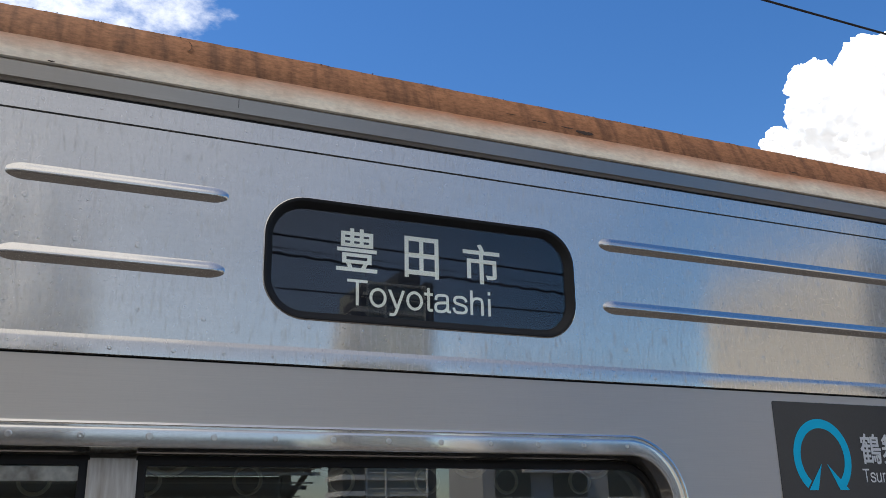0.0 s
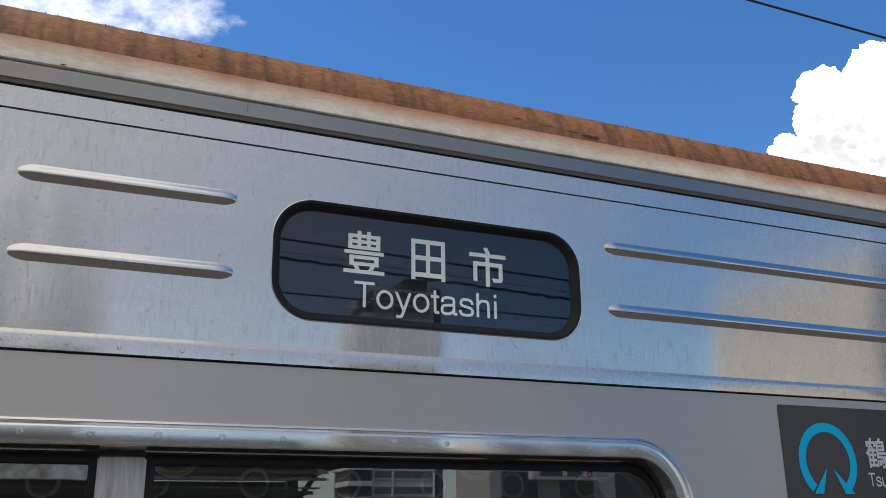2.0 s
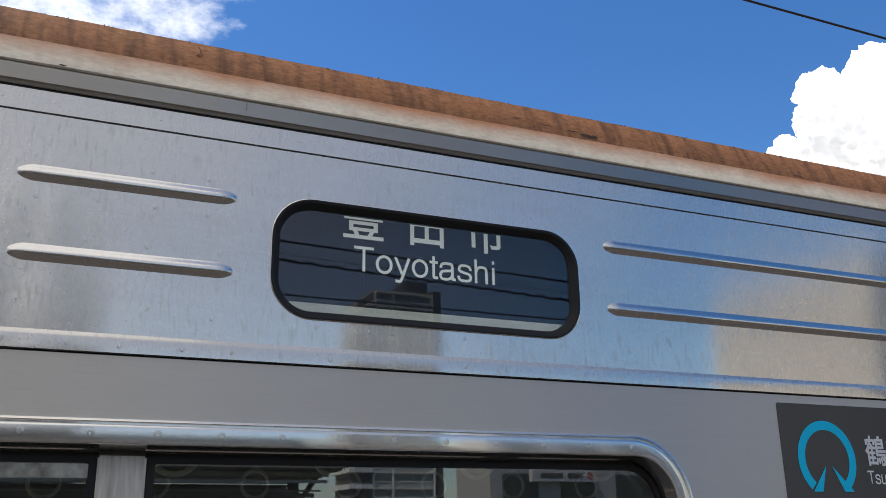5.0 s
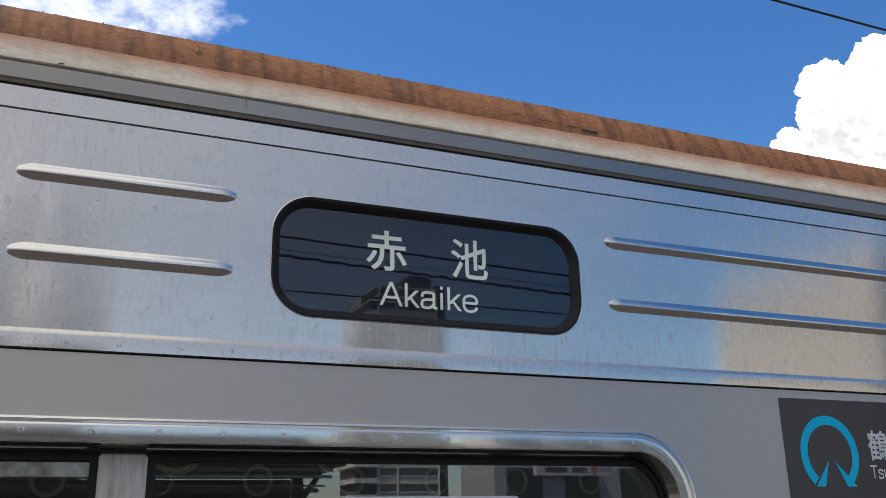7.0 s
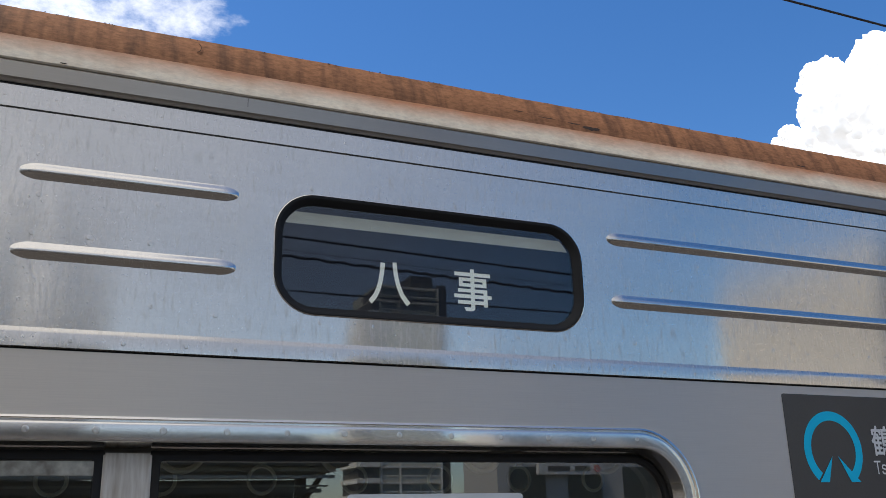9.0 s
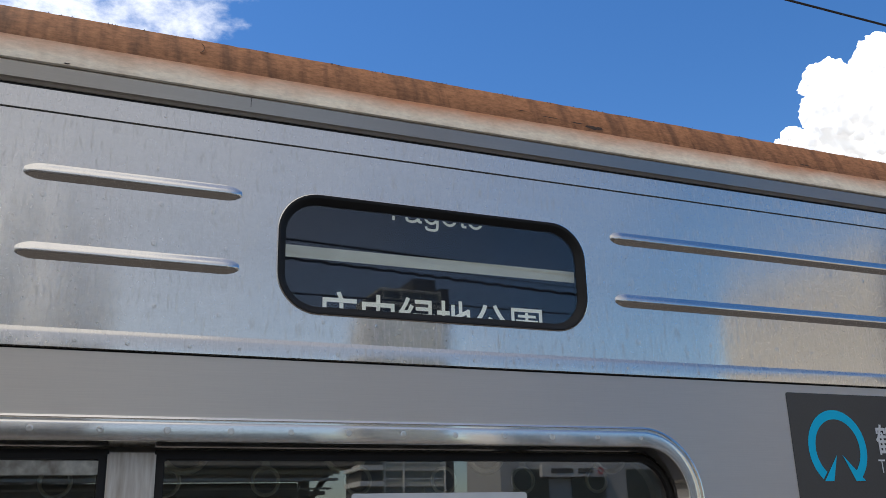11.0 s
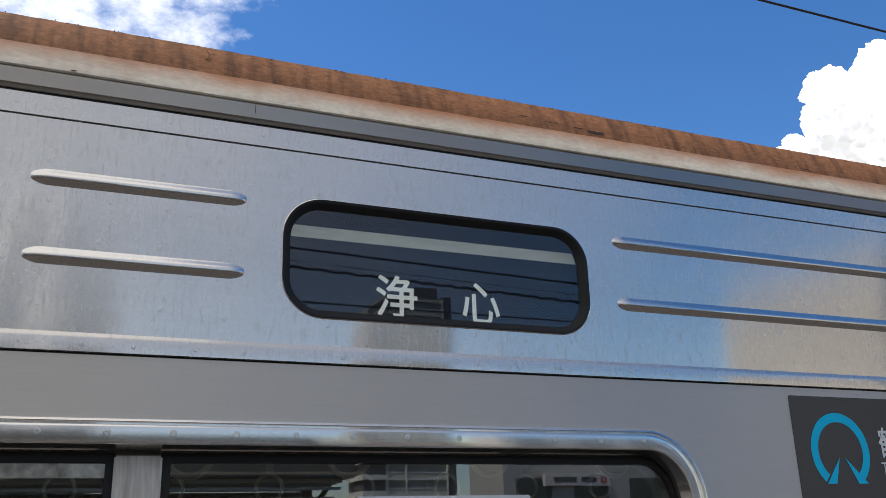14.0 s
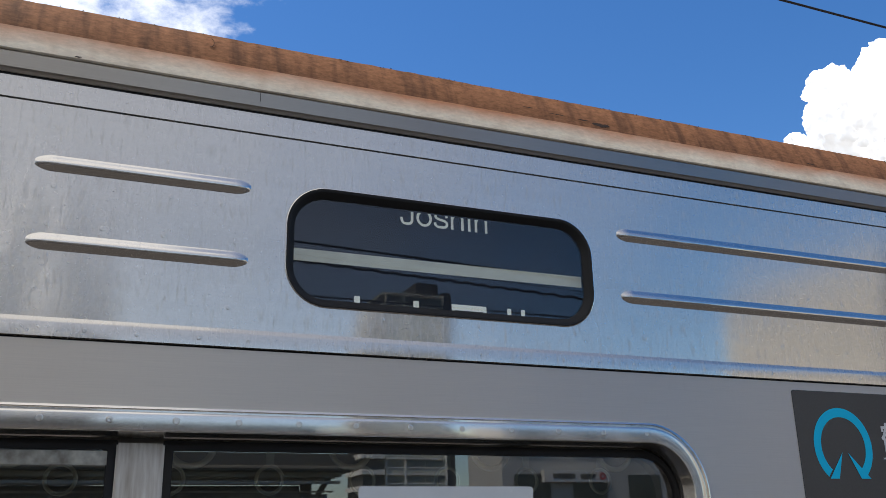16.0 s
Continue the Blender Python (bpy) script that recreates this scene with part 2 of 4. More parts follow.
def paint_mat(name, cream, rust, z0, z1, streak_amount, streak_scale, dark, grit=0.25):
    """Weathered paint: cream below, a rusty dirt wash of uneven height above, with run-off streaks and pits."""
    m = mat(name, cream, 0.7, 0.0, 0.12, 45, 0.35, 5, (0.5, 1, 1))
    n, l = m.node_tree.nodes, m.node_tree.links
    p = n["Principled BSDF"]
    co = n["Texture Coordinate"]
    sep = n.new("ShaderNodeSeparateXYZ")
    l.new(co.outputs["Object"], sep.inputs[0])
    w = n.new("ShaderNodeTexNoise")
    wm = n.new("ShaderNodeMapping")
    wm.inputs["Scale"].default_value = (6, 6, 14)
    w.inputs["Scale"].default_value, w.inputs["Detail"].default_value = 1.0, 7
    l.new(co.outputs["Object"], wm.inputs[0])
    l.new(wm.outputs[0], w.inputs["Vector"])
    a = n.new("ShaderNodeMath")
    a.operation = "MULTIPLY_ADD"
    a.inputs[1].default_value = 0.05
    l.new(w.outputs[0], a.inputs[0])
    l.new(sep.outputs["Z"], a.inputs[2])
    r = n.new("ShaderNodeMapRange")
    r.inputs["From Min"].default_value, r.inputs["From Max"].default_value = z0 + 0.025, z1 + 0.025
    l.new(a.outputs[0], r.inputs["Value"])
    mx = n.new("ShaderNodeMix")
    mx.data_type = "RGBA"
    l.new(p.inputs["Base Color"].links[0].from_socket, mx.inputs["A"])
    mx.inputs["B"].default_value = (*rust, 1)
    l.new(r.outputs[0], mx.inputs["Factor"])
    sm = n.new("ShaderNodeMapping")
    sm.inputs["Scale"].default_value = streak_scale
    sm.inputs["Rotation"].default_value = (0, radians(14), 0)
    sn = n.new("ShaderNodeTexNoise")
    sn.inputs["Scale"].default_value, sn.inputs["Detail"].default_value = 1.0, 6
    l.new(co.outputs["Object"], sm.inputs[0])
    l.new(sm.outputs[0], sn.inputs["Vector"])
    sr = n.new("ShaderNodeMapRange")
    sr.inputs["From Min"].default_value, sr.inputs["From Max"].default_value = 0.47, 0.66
    sr.inputs["To Max"].default_value = streak_amount
    l.new(sn.outputs[0], sr.inputs["Value"])
    m2 = n.new("ShaderNodeMix")
    m2.data_type = "RGBA"
    m2.inputs["B"].default_value = (*dark, 1)
    l.new(mx.outputs["Result"], m2.inputs["A"])
    l.new(sr.outputs[0], m2.inputs["Factor"])
    gm = n.new("ShaderNodeMapping")
    gm.inputs["Scale"].default_value = (60, 60, 150)
    gn = n.new("ShaderNodeTexNoise")
    gn.inputs["Scale"].default_value, gn.inputs["Detail"].default_value, gn.inputs["Roughness"].default_value = 1.0, 8, 0.7
    l.new(co.outputs["Object"], gm.inputs[0])
    l.new(gm.outputs[0], gn.inputs["Vector"])
    gr = n.new("ShaderNodeMapRange")
    gr.inputs["From Min"].default_value, gr.inputs["From Max"].default_value = 0.3, 0.7
    gr.inputs["To Min"].default_value, gr.inputs["To Max"].default_value = 1 - grit, 1 + 0.8 * grit
    l.new(gn.outputs[0], gr.inputs["Value"])
    m3 = n.new("ShaderNodeMix")
    m3.data_type, m3.blend_type = "RGBA", "MULTIPLY"
    m3.inputs["Factor"].default_value = 1.0
    l.new(m2.outputs["Result"], m3.inputs["A"])
    l.new(gr.outputs[0], m3.inputs["B"])
    l.new(m3.outputs["Result"], p.inputs["Base Color"])
    p.inputs["Specular IOR Level"].default_value = 0.15
    return m


CREAM = paint_mat("weathered_cream", (0.83, 0.73, 0.58), (0.60, 0.27, 0.14), 2.560, 2.600, 0.26, (16, 5, 4), (0.46, 0.30, 0.20), 0.16)
BROWN = paint_mat("roof_dirt", (0.40, 0.185, 0.090), (0.335, 0.150, 0.071), 2.590, 2.612, 0.72, (34, 5, 4), (0.115, 0.058, 0.034), 0.42)
ROOF = mat("roof_paint", (0.20, 0.12, 0.08), 0.85, var=0.3)

# ---------------------------------------------------------------- mesh helpers


def part(name, bm, material, parent=None, label="", smooth=False):
    """Link a bmesh as one mesh object under a thing or a part; its flat uv follows x and z."""
    if smooth:
        bm.normal_update()
        for e in bm.edges:
            e.smooth = len(e.link_faces) != 2 or e.calc_face_angle(0) < 0.46
    uv = bm.loops.layers.uv.new("flat")
    for f in bm.faces:
        f.smooth = smooth
        for lp in f.loops:
            lp[uv].uv = (lp.vert.co.x + 0.3 * lp.vert.co.y, lp.vert.co.z)
    me = bpy.data.meshes.new(name)
    bm.to_mesh(me)
    bm.free()
    for one in material if isinstance(material, (list, tuple)) else (material,):
        me.materials.append(one)
    ob = new(name, me)
    if parent:
        ob.parent = parent
    if label:
        ob["label"] = label
    return ob


def thing(name, label, category, group="", kind="", at=(0, 0, 0)):
    ob = new(name)
    ob.empty_display_size = 0.1
    ob.location = at
    return tagged(ob, label, category, group, kind)


def add_box(bm, x0, x1, y0, y1, z0, z1, bevel=0.0):
    v = [bm.verts.new(c) for c in ((x0, y0, z0), (x1, y0, z0), (x1, y1, z0), (x0, y1, z0), (x0, y0, z1), (x1, y0, z1), (x1, y1, z1), (x0, y1, z1))]
    fs = [bm.faces.new([v[i] for i in q]) for q in ((0, 3, 2, 1), (4, 5, 6, 7), (0, 1, 5, 4), (1, 2, 6, 5), (2, 3, 7, 6), (3, 0, 4, 7))]
    if bevel:
        es = list({e for f in fs for e in f.edges})
        bmesh.ops.bevel(bm, geom=es, offset=bevel, segments=2, affect="EDGES")
    return bm


def box(x0, x1, y0, y1, z0, z1, bevel=0.0):
    return add_box(bmesh.new(), x0, x1, y0, y1, z0, z1, bevel)


def rounded(x0, x1, z0, z1, r, steps=10):
    """The outline of a rectangle with round corners, in x and z."""
    pts = []
    for cx, cz, a0 in ((x1 - r, z0 + r, -90), (x1 - r, z1 - r, 0), (x0 + r, z1 - r, 90), (x0 + r, z0 + r, 180)):
        for i in range(steps + 1):
            a = radians(a0 + 90 * i / steps)
            pts.append((cx + r * math.cos(a), cz + r * math.sin(a)))
    return pts


def plate(outline, holes, y0, y1, bm=None):
    """A flat sheet in the plane of the wall, from y0 (outside) to y1, with holes through it."""
    bm = bm or bmesh.new()
    for y, flip in ((y0, -1), (y1, 1)):
        es = []
        for loop in (outline, *holes):
            vs = [bm.verts.new((x, y, z)) for x, z in loop]
            es += [bm.edges.new((vs[i], vs[(i + 1) % len(vs)])) for i in range(len(vs))]
        got = bmesh.ops.triangle_fill(bm, edges=es, use_beauty=True)
        fs = [g for g in got["geom"] if isinstance(g, bmesh.types.BMFace)]
        for f in fs:
            f.normal_update()
            if f.normal.y * flip < 0:
                f.normal_flip()
    for loop, turn in ((outline, 1), *((h, -1) for h in holes)):
        k = len(loop)
        a, b = [bm.verts.new((x, y0, z)) for x, z in loop], [bm.verts.new((x, y1, z)) for x, z in loop]
        for i in range(k):
            q = (a[i], b[i], b[(i + 1) % k], a[(i + 1) % k])
            bm.faces.new(q if turn > 0 else q[::-1])
    bmesh.ops.remove_doubles(bm, verts=bm.verts, dist=1e-5)
    return bm


def ring_loft(x0, x1, z0, z1, r, profile, steps=12):
    """A frame swept round a rounded rectangle; profile: (inset, y) from the outer edge inwards."""
    bm = bmesh.new()
    loops = []
    for d, y in profile:
        loops.append([bm.verts.new((x, y, z)) for x, z in rounded(x0 + d, x1 - d, z0 + d, z1 - d, max(0.005, r - d), steps)])
    for a, b in zip(loops, loops[1:]):
        k = len(a)
        for i in range(k):
            bm.faces.new((a[i], a[(i + 1) % k], b[(i + 1) % k], b[i]))
    bmesh.ops.recalc_face_normals(bm, faces=bm.faces)
    return bm


def sweep(profile, x0, x1, n=1, jitter=None):
    """A profile of (y, z) points drawn along x; jitter(x, i) moves point i up or down."""
    bm = bmesh.new()
    rows = []
    for k in range(n + 1):
        x = x0 + (x1 - x0) * k / n
        rows.append([bm.verts.new((x, y, z + (jitter(x, i) if jitter else 0))) for i, (y, z) in enumerate(profile)])
    for a, b in zip(rows, rows[1:]):
        for i in range(len(profile) - 1):
            bm.faces.new((a[i], b[i], b[i + 1], a[i + 1]))
    return bm


def tube(points, r, sides=8, bm=None):
    """A round bar along a line of points."""
    bm = bm or bmesh.new()
    rows = []
    for i, p in enumerate(points):
        p = Vector(p)
        d = (Vector(points[min(i + 1, len(points) - 1)]) - Vector(points[max(i - 1, 0)])).normalized()
        u = d.cross(Vector((0, 0, 1)) if abs(d.z) < 0.9 else Vector((0, 1, 0))).normalized()
        w = d.cross(u)
        rows.append([bm.verts.new(p + (u * math.cos(2 * math.pi * k / sides) + w * math.sin(2 * math.pi * k / sides)) * r) for k in range(sides)])
    for a, b in zip(rows, rows[1:]):
        for k in range(sides):
            bm.faces.new((a[k], b[k], b[(k + 1) % sides], a[(k + 1) % sides]))
    bm.faces.new(rows[0])
    bm.faces.new(rows[-1][::-1])
    bmesh.ops.recalc_face_normals(bm, faces=bm.faces)
    return bm


def writing(text, x0, x1, z0, z1, y, bold=0.0, bm=None):
    """Flat letters that face -y and fill the box from x0 to x1; z0, z1: foot and top of the capitals."""
    cu = bpy.data.curves.new("letters", "FONT")
    cu.body, cu.offset, cu.resolution_u = text, bold, 5
    ob = bpy.data.objects.new("letters", cu)
    scene.collection.objects.link(ob)
    me = bpy.data.meshes.new_from_object(ob.evaluated_get(bpy.context.evaluated_depsgraph_get()))
    co = np.empty(len(me.vertices) * 3)
    me.vertices.foreach_get("co", co)
    co = co.reshape(-1, 3)
    lo, hi = co[:, 0].min(), co[:, 0].max()
    if ord(text[0]) > 0x2000:
        foot, top = co[:, 1].min(), co[:, 1].max()
    else:
        foot, top = 0.0, 0.729
    bm = bm or bmesh.new()
    vs = [bm.verts.new((x0 + (c[0] - lo) / (hi - lo) * (x1 - x0), y, z0 + (c[1] - foot) / (top - foot) * (z1 - z0))) for c in co]
    for f in me.polygons:
        try:
            nf = bm.faces.new([vs[i] for i in f.vertices])
            nf.normal_update()
            if nf.normal.y > 0:
                nf.normal_flip()
        except ValueError:
            pass
    bpy.data.objects.remove(ob)
    return bm


def bold_writing(text, x0, x1, z0, z1, y, d):
    """Heavy letters: the same outline laid over itself with small shifts."""
    bm = bmesh.new()
    for k, (dx, dz) in enumerate(((0, 0), (d, 0), (-d, 0), (0, d), (0, -d), (d * 0.7, d * 0.7), (-d * 0.7, -d * 0.7), (d * 0.7, -d * 0.7), (-d * 0.7, d * 0.7))):
        writing(text, x0 + dx, x1 + dx, z0 + dz, z1 + dz, y - 0.00004 * k, 0.0, bm)
    return bm


def oval(cx, cy, rx, ry, n=28):
    return [(cx + rx * math.cos(2 * math.pi * k / n), cy + ry * math.sin(2 * math.pi * k / n)) for k in range(n + 1)]


S_CURVE = [(.445, .355), (.42, .44), (.34, .487), (.25, .49), (.13, .478), (.085, .41), (.09, .325), (.18, .29), (.27, .268), (.40, .24), (.45, .165), (.43, .07), (.35, .034), (.25, .03), (.13, .038), (.07, .10), (.06, .17)]
ARCH = [(.11, .30), (.13, .41), (.21, .485), (.31, .497), (.42, .475), (.444, .39), (.444, .30), (.444, 0)]
# the middle lines of a plain grotesque alphabet: advance width, straight strokes, curved strokes
ALPHABET = {
    " ": (.278, [], []),
    "A": (.667, [[(.045, 0), (.333, .72)], [(.333, .72), (.622, 0)], [(.14, .25), (.53, .25)]], []),
    "J": (.50, [], [[(.40, .72), (.40, .30), (.40, .12), (.34, .03), (.235, .025), (.13, .03), (.075, .12), (.07, .22)]]),
    "K": (.667, [[(.125, 0), (.125, .72)], [(.60, .72), (.14, .25)], [(.29, .41), (.63, 0)]], []),
    "L": (.556, [[(.125, 0), (.125, .72)], [(.125, .04), (.53, .04)]], []),
    "R": (.722, [[(.13, 0), (.13, .72)], [(.13, .68), (.40, .68)], [(.13, .365), (.43, .365)]], [[(.39, .68), (.60, .68), (.625, .52), (.60, .365), (.42, .365)], [(.43, .365), (.585, .36), (.585, .2), (.59, .06), (.63, 0)]]),
    "S": (.667, [], [[(x * 1.26 + .01, y * 1.385) for x, y in S_CURVE]]),
    "T": (.611, [[(.02, .68), (.59, .68)], [(.305, 0), (.305, .70)]], []),
    "Y": (.667, [[(.04, .72), (.333, .28)], [(.627, .72), (.333, .28)], [(.333, 0), (.333, .31)]], []),
    "a": (.556, [], [[(.075, .35), (.09, .46), (.20, .495), (.28, .495), (.42, .485), (.43, .39), (.43, .30), (.43, .10), (.43, .03), (.53, .035)], [(.43, .30), (.38, .285), (.24, .275), (.10, .25), (.06, .16), (.08, .04), (.20, .018), (.33, .035), (.42, .12), (.43, .20)]]),
    "c": (.50, [], [[(.445, .34), (.42, .45), (.28, .505), (.12, .47), (.062, .34), (.062, .19), (.12, .05), (.27, .015), (.41, .06), (.452, .19)]]),
    "e": (.556, [[(.08, .275), (.48, .275)]], [[(.478, .275), (.475, .42), (.36, .505), (.20, .505), (.08, .43), (.065, .26), (.08, .10), (.19, .015), (.32, .015), (.44, .06), (.475, .16)]]),
    "g": (.556, [], [oval(.262, .262, .195, .235), [(.458, .52), (.458, .20), (.458, -.08), (.42, -.18), (.27, -.19), (.12, -.175), (.095, -.08)]]),
    "h": (.556, [[(.11, 0), (.11, .72)]], [ARCH]),
    "i": (.222, [[(.11, 0), (.11, .52)], [(.11, .62), (.11, .72)]], []),
    "k": (.50, [[(.105, 0), (.105, .72)], [(.43, .52), (.12, .19)], [(.22, .30), (.455, 0)]], []),
    "m": (.833, [[(.11, 0), (.11, .52)]], [[(x if x < .4 else x - .035, y) for x, y in ARCH], [(x + .305 if x < .4 else x + .27, y) for x, y in ARCH]]),
    "n": (.556, [[(.11, 0), (.11, .52)]], [ARCH]),
    "o": (.556, [], [oval(.278, .262, .205, .235)]),
    "r": (.333, [[(.11, 0), (.11, .52)]], [[(.11, .28), (.13, .42), (.21, .48), (.32, .48)]]),
    "s": (.50, [], [S_CURVE]),
    "t": (.278, [[(.01, .49), (.262, .49)]], [[(.135, .67), (.135, .35), (.135, .12), (.135, .03), (.262, .04)]]),
    "u": (.556, [[(.444, 0), (.444, .52)]], [[(.555 - x, .52 - y) for x, y in ARCH]]),
    "y": (.50, [[(.05, .52), (.255, .02)]], [[(.455, .52), (.30, .08), (.23, -.12), (.18, -.185), (.05, -.17)]]),
}


def latin(text, x0, x1, z0, z1, y, bm=None, pen=0.082):
    """Plain sans-serif letters of even stroke that face -y; x0, x1: their ends; z0, z1: foot and top of the capitals."""
    bm = bm or bmesh.new()
    at, lines = 0.0, []
    for ch in text:
        wide, straight, curved = ALPHABET[ch]
        for pts in straight:
            lines.append(([(x + at, z) for x, z in pts], True))
        for pts in curved:
            if pts[0] != pts[-1]:
                for _ in range(2):
                    cut = [pts[0]]
                    for a, b in zip(pts, pts[1:]):
                        cut += [(a[0] * .75 + b[0] * .25, a[1] * .75 + b[1] * .25), (a[0] * .25 + b[0] * .75, a[1] * .25 + b[1] * .75)]
                    pts = cut + [pts[-1]]
            lines.append(([(x + at, z) for x, z in pts], False))
        at += wide
    strokes = []
    for pts, clip in lines:
        left, right = [], []
        for i, p in enumerate(pts):
            a, b = pts[max(i - 1, 0)], pts[min(i + 1, len(pts) - 1)]
            if pts[0] == pts[-1] and i in (0, len(pts) - 1):
                a, b = pts[-2], pts[1]
            d = Vector((b[0] - a[0], b[1] - a[1])).normalized()
            if clip and 0.2 < abs(d.x) < 0.95:
                off = Vector((pen * 0.5 / abs(d.y), 0)) * (1 if d.y < 0 else -1)
            else:
                off = Vector((-d.y, d.x)) * pen * 0.5
            left.append(Vector(p) + off)
            right.append(Vector(p) - off)
        strokes.append((left, right))
    lo = min(q.x for st in strokes for side in st for q in side)
    hi = max(q.x for st in strokes for side in st for q in side)
    for k, (left, right) in enumerate(strokes):
        yy = y - 0.00002 * (k % 4)
        va, vb = [[bm.verts.new((x0 + (q.x - lo) / (hi - lo) * (x1 - x0), yy, z0 + q.y / 0.72 * (z1 - z0))) for q in side] for side in (left, right)]
        for i in range(len(va) - 1):
            f = bm.faces.new((va[i], va[i + 1], vb[i + 1], vb[i]))
            f.normal_update()
            if f.normal.y > 0:
                f.normal_flip()
    return bm


# ---------------------------------------------------------------- the train car
X0, X1 = -9.0, 9.0
car = thing("train_car", "brushed stainless steel subway car with a rust-stained roof edge", "train car")

SIGN = (-0.349, 0.311, 2.127, 2.3595, 0.078)
WIN = (-1.710, 0.557, 0.98, 1.934, 0.142)
sign_hole = rounded(*SIGN)
win_hole = rounded(WIN[0] + 0.012, WIN[1] - 0.012, WIN[2] + 0.012, WIN[3] - 0.012, WIN[4] - 0.012)

# upper sheet with the destination window, its lower flange and the strip above it
part("upper_panel", plate([(X0, 2.071), (X1, 2.071), (X1, 2.4522), (X0, 2.4522)], [sign_hole], 0.0, 0.004), STEEL, car, "brushed steel sheet with drip marks")
part("panel_flange", sweep([(0.004, 2.0735), (-0.0003, 2.0745), (-0.0009, 2.0728), (-0.0024, 2.0695), (-0.0032, 2.0672), (-0.0036, 2.0650), (-0.0036, 2.0425), (0.006, 2.0415)], X0, X1, 60), STEEL, car, smooth=True)
SIDE_WINDOWS = [(-8.2, -6.0), (-5.2, -3.0), (3.0, 5.2), (6.0, 8.2)]
side_holes = [rounded(a, b, 1.0, 1.9, 0.1, 5) for a, b in SIDE_WINDOWS]
part("lower_panel", plate([(X0, -1.0), (X1, -1.0), (X1, 2.0383), (X0, 2.0383)], [win_hole, *side_holes], 0.0, 0.004), STEEL_LOW, car, "dull brushed steel sheet round the windows")
part("seam_backing", box(X0, X1, 0.008, 0.02, 2.02, 2.06), BLACK, car)
part("upper_strip", sweep([(0.006, 2.4545), (-0.001, 2.4555), (-0.001, 2.4955), (0.008, 2.4965)], X0, X1, 30), STEEL, car)
part("groove_backing", box(X0, X1, 0.0065, 0.02, 2.44, 2.53), BLACK, car)
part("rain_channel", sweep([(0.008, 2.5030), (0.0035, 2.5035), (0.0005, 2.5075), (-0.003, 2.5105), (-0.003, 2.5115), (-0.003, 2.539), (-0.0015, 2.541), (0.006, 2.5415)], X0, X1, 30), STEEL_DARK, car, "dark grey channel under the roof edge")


def crumb(x, i):
    return 0.0005 * noise.fractal(Vector((x * 55, i * 3.1, 0)), 0.6, 2.0, 4)


part("cornice", sweep([(0.012, 2.5435), (-0.001, 2.5440), (-0.0035, 2.5465), (-0.001, 2.556), (0.004, 2.572), (0.0115, 2.5975)], X0, X1, 600, crumb), CREAM, car, "cream paint with a rusty wash", True)
part("roof_edge", sweep([(0.0140, 2.5955), (0.0118, 2.5975), (0.0128, 2.602), (0.022, 2.630), (0.035, 2.6585), (0.0405, 2.6685), (0.055, 2.6725)], X0, X1, 1500, lambda x, i: crumb(x, i) * (2.0 if i == 5 else 1.0)), BROWN, car, "brown rust and grime", True)
part("roof", sweep([(0.054, 2.672), (0.25, 2.745), (0.7, 2.80), (1.4, 2.82), (2.1, 2.80), (2.55, 2.735), (2.8, 2.65), (2.8, 2.54)], X0, X1, 4), ROOF, car, smooth=True)
part("gap_backing", box(X0, X1, 0.016, 0.03, 2.50, 2.59), BLACK, car)


def rib(x0, x1, z, name="rib"):
    """A pressed half-round rib with tapering rounded ends."""
    bm = bmesh.new()
    h, d, end = 0.0175, 0.0068, 0.030
    xs = [x0 + end * (1 - math.cos(radians(90 * i / 9))) for i in range(10)]
    xs = xs + [x0 + end + (x1 - x0 - 2 * end) * i / 12 for i in range(1, 12)] + [x0 + x1 - x for x in xs[::-1]]
    rows = []
    for x in xs:
        e = min(x - x0, x1 - x, end) / end
        s = math.sin(radians(90 * e)) ** 0.8
        row = []
        for k in range(25):
            u = k / 12 - 1
            bell = max(0.0, 1 - u * u) ** 2.2
            row.append(bm.verts.new((x, 0.0004 - (d * s + 0.0001) * bell, z + h * u * (0.45 + 0.55 * s))))
        rows.append(row)
    for a, b in zip(rows, rows[1:]):
        for k in range(24):
            bm.faces.new((a[k], b[k], b[k + 1], a[k + 1]))
    bmesh.ops.recalc_face_normals(bm, faces=bm.faces)
    return part(name, bm, STEEL_TRIM, car, "pressed half-round steel rib", True)


for z in (2.3425, 2.2025):
    rib(-0.787, -0.418, z)
    rib(0.380, 2.30, z)

GRIME = mat("grime_dark", (0.05, 0.028, 0.018), 0.85, var=0.3, grain=90, bump=0.4)


def smear(name, x, z, w, h, y, slope, seed, label):
    """A thin ragged patch of grime on the roof edge."""
    r = random.Random(seed)
    bm = bmesh.new()
    top, low = [], []
    for i in range(15):
        u = i / 14
        half = h * math.sin(math.pi * u) ** 0.6 * r.uniform(0.55, 1.0)
        for row, sgn in ((top, 1), (low, -1)):
            dz = sgn * half + 0.15 * h * math.sin(9 * u)
            row.append(bm.verts.new((x + w * (u - 0.5), y + slope * dz - 0.0007, z + dz)))
    for i in range(14):
        bm.faces.new((low[i], low[i + 1], top[i + 1], top[i]))
    part(name, bm, GRIME, car, label, True)


